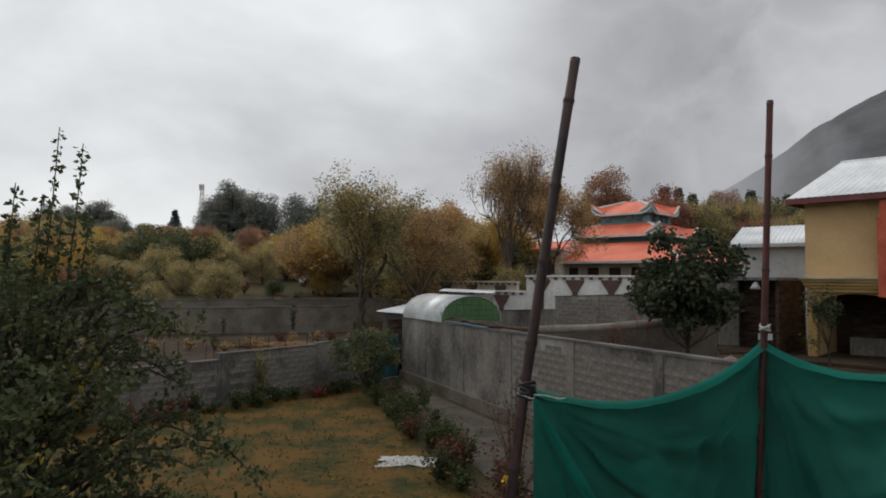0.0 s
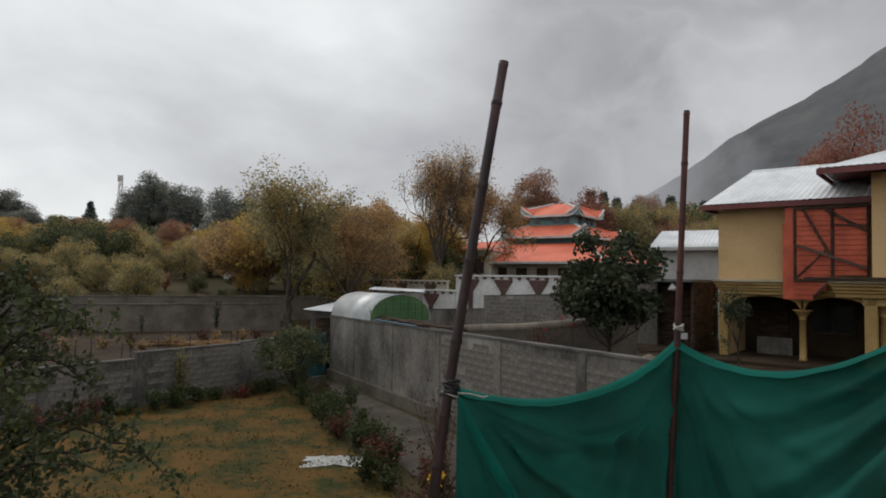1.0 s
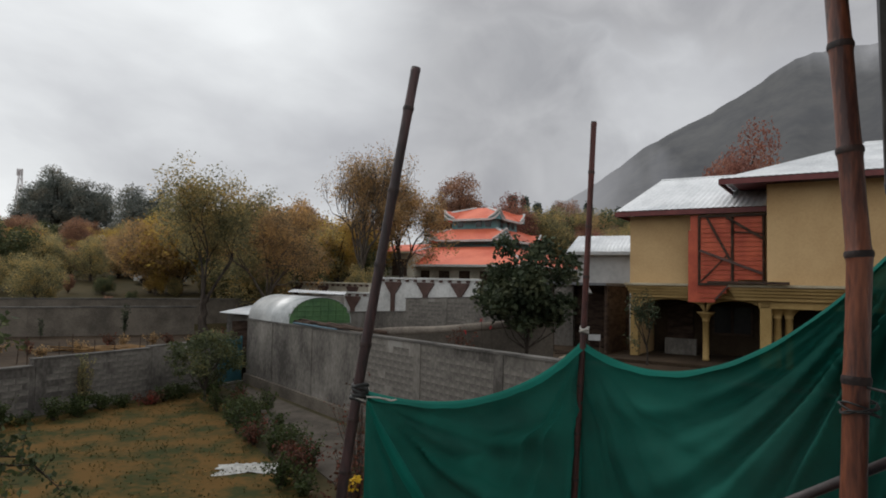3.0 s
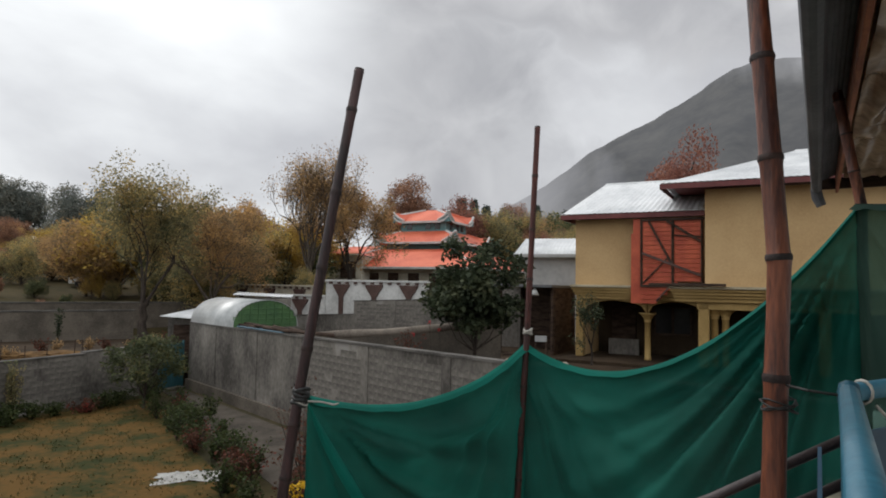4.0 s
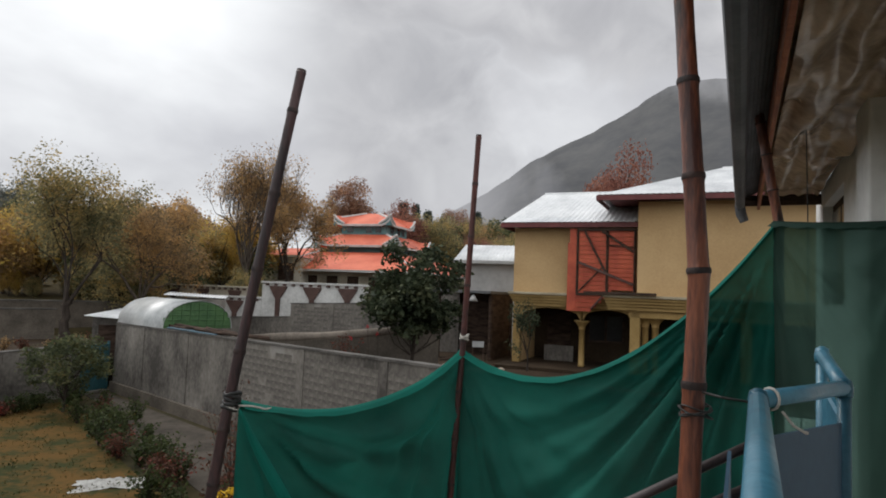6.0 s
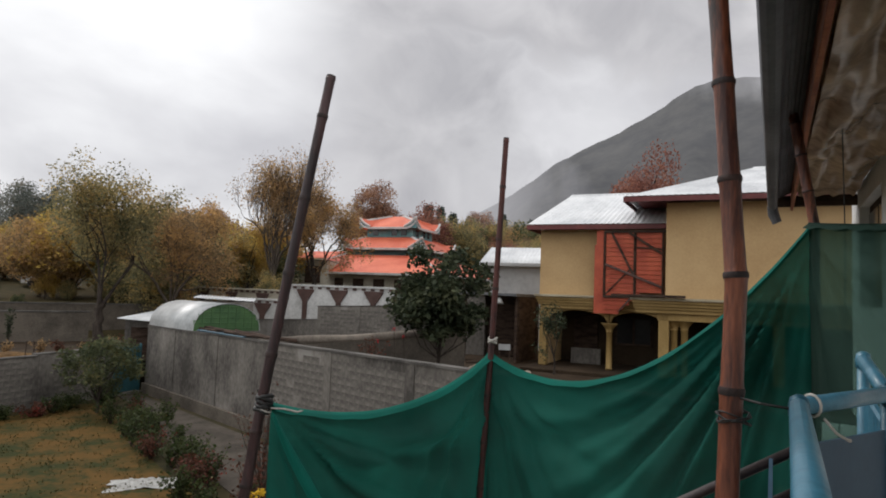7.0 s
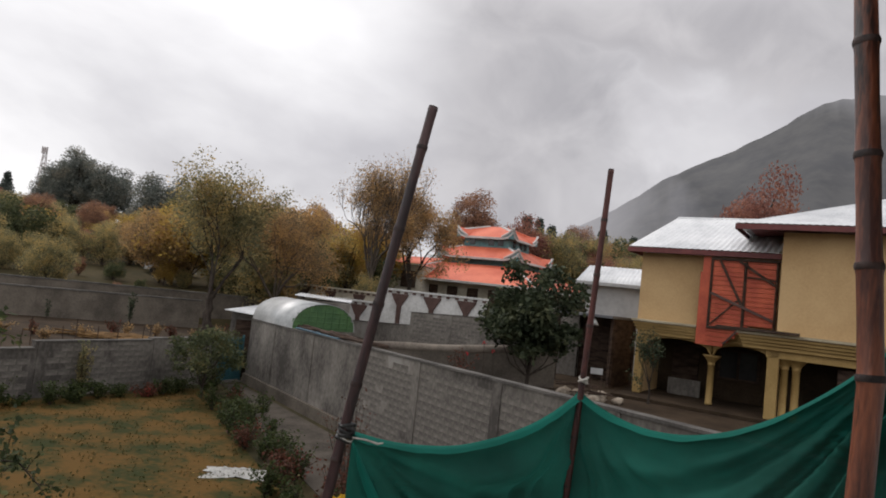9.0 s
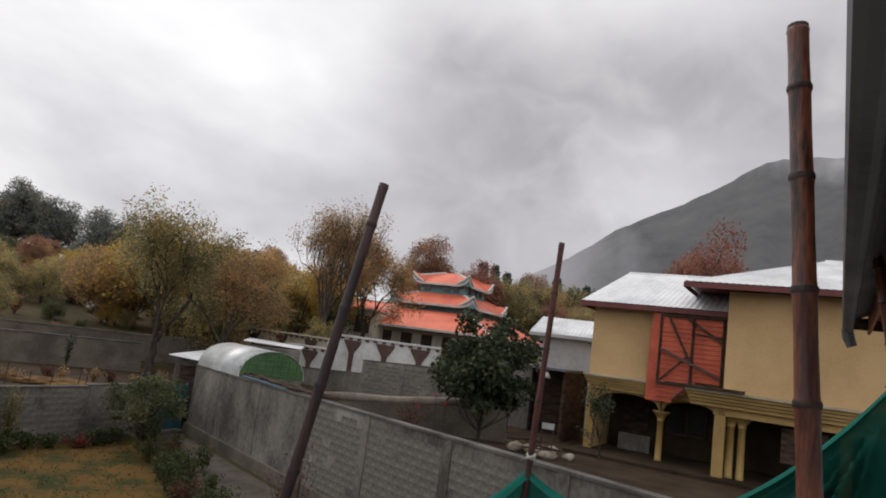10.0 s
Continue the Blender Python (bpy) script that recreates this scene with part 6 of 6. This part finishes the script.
def car(x, y, z, turn, label):
    ob = thing("parked_car", label, "car", "cars parked by the orchard")
    m = Matrix.Translation((x, y, z)) @ Matrix.Rotation(radians(turn), 4, "Z")
    body = bmesh.new()
    prof = [(-2.0, 0.35), (-2.0, 0.85), (-1.2, 0.95), (-0.7, 1.42), (0.9, 1.45), (1.6, 0.98), (2.0, 0.85), (2.05, 0.35)]
    a = [body.verts.new(m @ Vector((px, -0.8, pz))) for px, pz in prof]
    b = [body.verts.new(m @ Vector((px, 0.8, pz))) for px, pz in prof]
    body.faces.new(a)
    body.faces.new(b[::-1])
    for i in range(8):
        body.faces.new((a[i], b[i], b[(i + 1) % 8], a[(i + 1) % 8]))
    part("body", body, WHITEWASH, ob)
    part("side_window", boxed((-0.7, -0.825, 0.98), (1.1, -0.803, 1.35), 0, m), GLASSDARK, ob)
    for wx in (-1.25, 1.3):
        for wy in (-0.82, 0.66):
            part("wheel", tube([m @ Vector((wx, wy, 0.32)), m @ Vector((wx, wy + 0.18, 0.32))], 0.32, 14), WIRE, ob)


car(-11.6, 58.5, rise(59.6), 8, "white car parked at the orchard edge")
car(-4.4, 60.2, rise(60.4), -6, "pale car parked under the trees")
car(-1.2, 60.6, rise(60.6), 4, "white car parked under autumn trees")

sign = thing("notice_board", "small white notice board with dark bars of writing by the lean-to", "sign")
SG = frame_at(9.75, 20.1, 0.12, 115)
part("board", boxed((-0.2, -0.02, 2.66), (0.2, 0.02, 2.86), 0.005, SG), HOUSEGREY, sign)
for i in range(2):
    part("writing_bar", boxed((-0.18, 0.021, 2.70 + 0.09 * i), (0.16, 0.026, 2.73 + 0.09 * i), 0, SG), WIRE, sign)
    part("leg", boxed((-0.2 + 0.36 * i, -0.02, 1.88), (-0.16 + 0.36 * i, 0.015, 2.62), 0, SG), DARKWOOD_AND_SHADE, sign)
for k in range(16):
    bm = bmesh.new()
    bmesh.ops.create_icosphere(bm, subdivisions=2, radius=rng.uniform(0.10, 0.24))
    for v in bm.verts:
        v.co *= 1 + 0.35 * noise.noise(v.co * 6 + Vector((k, 0, 0)))
        v.co.z *= 0.7
    c = Vector((9.9 + rng.uniform(-0.9, 0.9), 20.6 + rng.uniform(-1.1, 1.1), 1.98))
    for v in bm.verts:
        v.co += c
    tagged(part("rubble_stone", bm, ROCK, smooth=True), "rough stone in the rubble beside the lean-to", "stone", "rubble stones")
for k in range(6):
    x, y, a = 9.7 + rng.uniform(-0.7, 0.5), 20.3 + rng.uniform(-0.6, 0.6), rng.uniform(0, 3)
    tagged(part("scrap_board", boxed((-0.7, -0.05, 2.08), (0.7, 0.05, 2.12), 0.004, Matrix.Translation((x, y, 0.05 * k)) @ Matrix.Rotation(a, 4, "Z") @ Matrix.Rotation(0.05, 4, "Y")), DARKWOOD_AND_SHADE), "old scrap board on the rubble", "board", "scrap boards")

# blooms on the roses behind the wall
bl = thing("red_roses", "red rose blooms on thin stems behind the wall", "flower")
pts3 = [(6.4, 22.2, 3.3), (6.7, 22.0, 3.05), (5.6, 21.4, 2.95)]
for x, y, z in pts3:
    fv, ff = leaf_cloud(rng, [(x, y, z)], 0.06, 18, 0.035)
    part("flower_head", fast_mesh("flower_head", fv, ff, REDPETAL), REDPETAL, bl)
    part("stem", tube([(x + 0.1, y, 1.88), (x, y, z)], 0.008, 4), BARK, bl)


# ---- mountain ----
def mountain():
    """A ridge that climbs to the right of the valley, with gullies."""
    vs, fs, na, nr = [], [], 150, 26
    for i in range(na + 1):
        az = 8 + 92 * i / na
        a = radians(az)
        crest = float(np.interp(az, [8, 14, 17, 20, 22.5, 25.2, 27.6, 30, 32.4, 34.7, 37, 39.4, 41, 42.6, 44, 47, 54, 70, 100],
                                [70, 130, 165, 200, 240, 292, 347, 408, 447, 485, 527, 582, 607, 618, 628, 622, 585, 560, 430]))
        crest += 10 * noise.noise(Vector((az * 0.30, 0, 3))) + 5 * noise.noise(Vector((az * 1.1, 0, 7)))
        for j in range(nr + 1):
            t = j / nr
            r = 950 + 950 * t
            z = 20 + (crest - 20) * t ** 1.15
            g = noise.noise(Vector((az * 0.22, t * 1.6, 1))) * 60 + noise.noise(Vector((az * 0.8, t * 3.2, 9))) * 22
            z += g * t * (1 - t) * 2.2
            vs.append((math.sin(a) * r, math.cos(a) * r, z))
    for i in range(na):
        for j in range(nr):
            q = i * (nr + 1) + j
            fs.append((q, q + 1, q + nr + 2, q + nr + 1))
    return vs, fs


def cloud_material():
    """Low cloud, thick at the summit and in the valley's far end; an even glowing veil paints haze over the slopes."""
    m = bpy.data.materials.new("low_cloud_and_haze")
    m.use_nodes = True
    n, l = m.node_tree.nodes, m.node_tree.links
    n.remove(n["Principled BSDF"])
    tc, sep, puffs = n.new("ShaderNodeTexCoord"), n.new("ShaderNodeSeparateXYZ"), n.new("ShaderNodeTexNoise")
    puffs.inputs["Scale"].default_value, puffs.inputs["Detail"].default_value, puffs.inputs["Distortion"].default_value = 0.009, 6, 0.5
    l.new(tc.outputs["Object"], sep.inputs[0])
    l.new(tc.outputs["Object"], puffs.inputs["Vector"])

    def maths(kind, a, b):
        q = n.new("ShaderNodeMath")
        q.operation, q.use_clamp = kind, False
        for k, v in enumerate((a, b)):
            if isinstance(v, float):
                q.inputs[k].default_value = v
            else:
                l.new(v, q.inputs[k])
        return q.outputs[0]

    def ramp(v, lo, hi, t0, t1):
        q = n.new("ShaderNodeMapRange")
        q.interpolation_type = "SMOOTHSTEP"
        for k, w in zip(("From Min", "From Max", "To Min", "To Max"), (lo, hi, t0, t1)):
            q.inputs[k].default_value = w
        l.new(v, q.inputs[0])
        return q.outputs[0]

    drift = maths("MULTIPLY", maths("SUBTRACT", puffs.outputs[0], 0.5), 190.0)
    # the 0.15 floor is an even veil standing in for aerial haze
    high = ramp(maths("ADD", maths("ADD", sep.outputs[2], drift), maths("MULTIPLY", sep.outputs[0], 0.16)), 362.0, 440.0, 0.15, 0.97)
    far_end = ramp(maths("ADD", sep.outputs[0], maths("MULTIPLY", drift, 1.2)), 290.0, 520.0, 0.88, 0.0)
    alpha = maths("MAXIMUM", high, far_end)
    edge = maths("MULTIPLY", ramp(sep.outputs[2], 50.0, 95.0, 0.0, 1.0), ramp(sep.outputs[2], 400.0, 560.0, 1.0, 0.0))
    alpha = maths("MULTIPLY", alpha, maths("MULTIPLY", edge, ramp(sep.outputs[0], 60.0, 220.0, 0.0, 1.0)))
    tone = n.new("ShaderNodeValToRGB")
    tone.color_ramp.elements[0].position, tone.color_ramp.elements[0].color = 0.3, (0.29, 0.295, 0.315, 1)
    tone.color_ramp.elements[1].position, tone.color_ramp.elements[1].color = 0.7, (0.44, 0.445, 0.46, 1)
    l.new(puffs.outputs[0], tone.inputs[0])
    glow, clear, mix = n.new("ShaderNodeEmission"), n.new("ShaderNodeBsdfTransparent"), n.new("ShaderNodeMixShader")
    l.new(tone.outputs[0], glow.inputs[0])
    l.new(alpha, mix.inputs[0])
    l.new(clear.outputs[0], mix.inputs[1])
    l.new(glow.outputs[0], mix.inputs[2])
    l.new(mix.outputs[0], n["Material Output"].inputs[0])
    return m


def cloud_sheet(r=900.0):
    vs, fs = [], []
    for i in range(61):
        a = radians(2 + 88 * i / 60)
        vs += [(math.sin(a) * r, math.cos(a) * r, 40.0), (math.sin(a) * r, math.cos(a) * r, 580.0)]
    for i in range(60):
        fs.append((2 * i, 2 * i + 2, 2 * i + 3, 2 * i + 1))
    return vs, fs


low_cloud_and_haze = tagged(part("backdrop", cloud_sheet(), cloud_material(), smooth=True), "low grey rain cloud and haze veil before the mountain", "cloud", kind="structure")
low_cloud_and_haze.visible_shadow = False
tagged(part("mountain", mountain(), MOUNTAIN, smooth=True), "dark bare mountainside rising into low cloud", "mountain", kind="structure")
lay_blocks(main_wall, ma, md, mn, mL, 0.5, 2.75, 10.2, 19.9, 61, proud=0.0014, skip=0.06, limit=300, joint=0.006)
lay_blocks(lw_b, ba, bd, bn, bL, 0.1, 1.75, 0.1, 3.9, 62, limit=70)
lay_blocks(lw_c, ca, cd, cn, cL, 0.1, 1.85, 0.1, 2.8, 63, limit=60)
lay_blocks(lw_a, aa, ad, an, aL, 0.1, 1.5, 0.1, 7.0, 64, limit=100)
lay_blocks(sw, sa, sd, sn, sL, 2.0, 3.68, 0.1, 4.8, 65, limit=120)
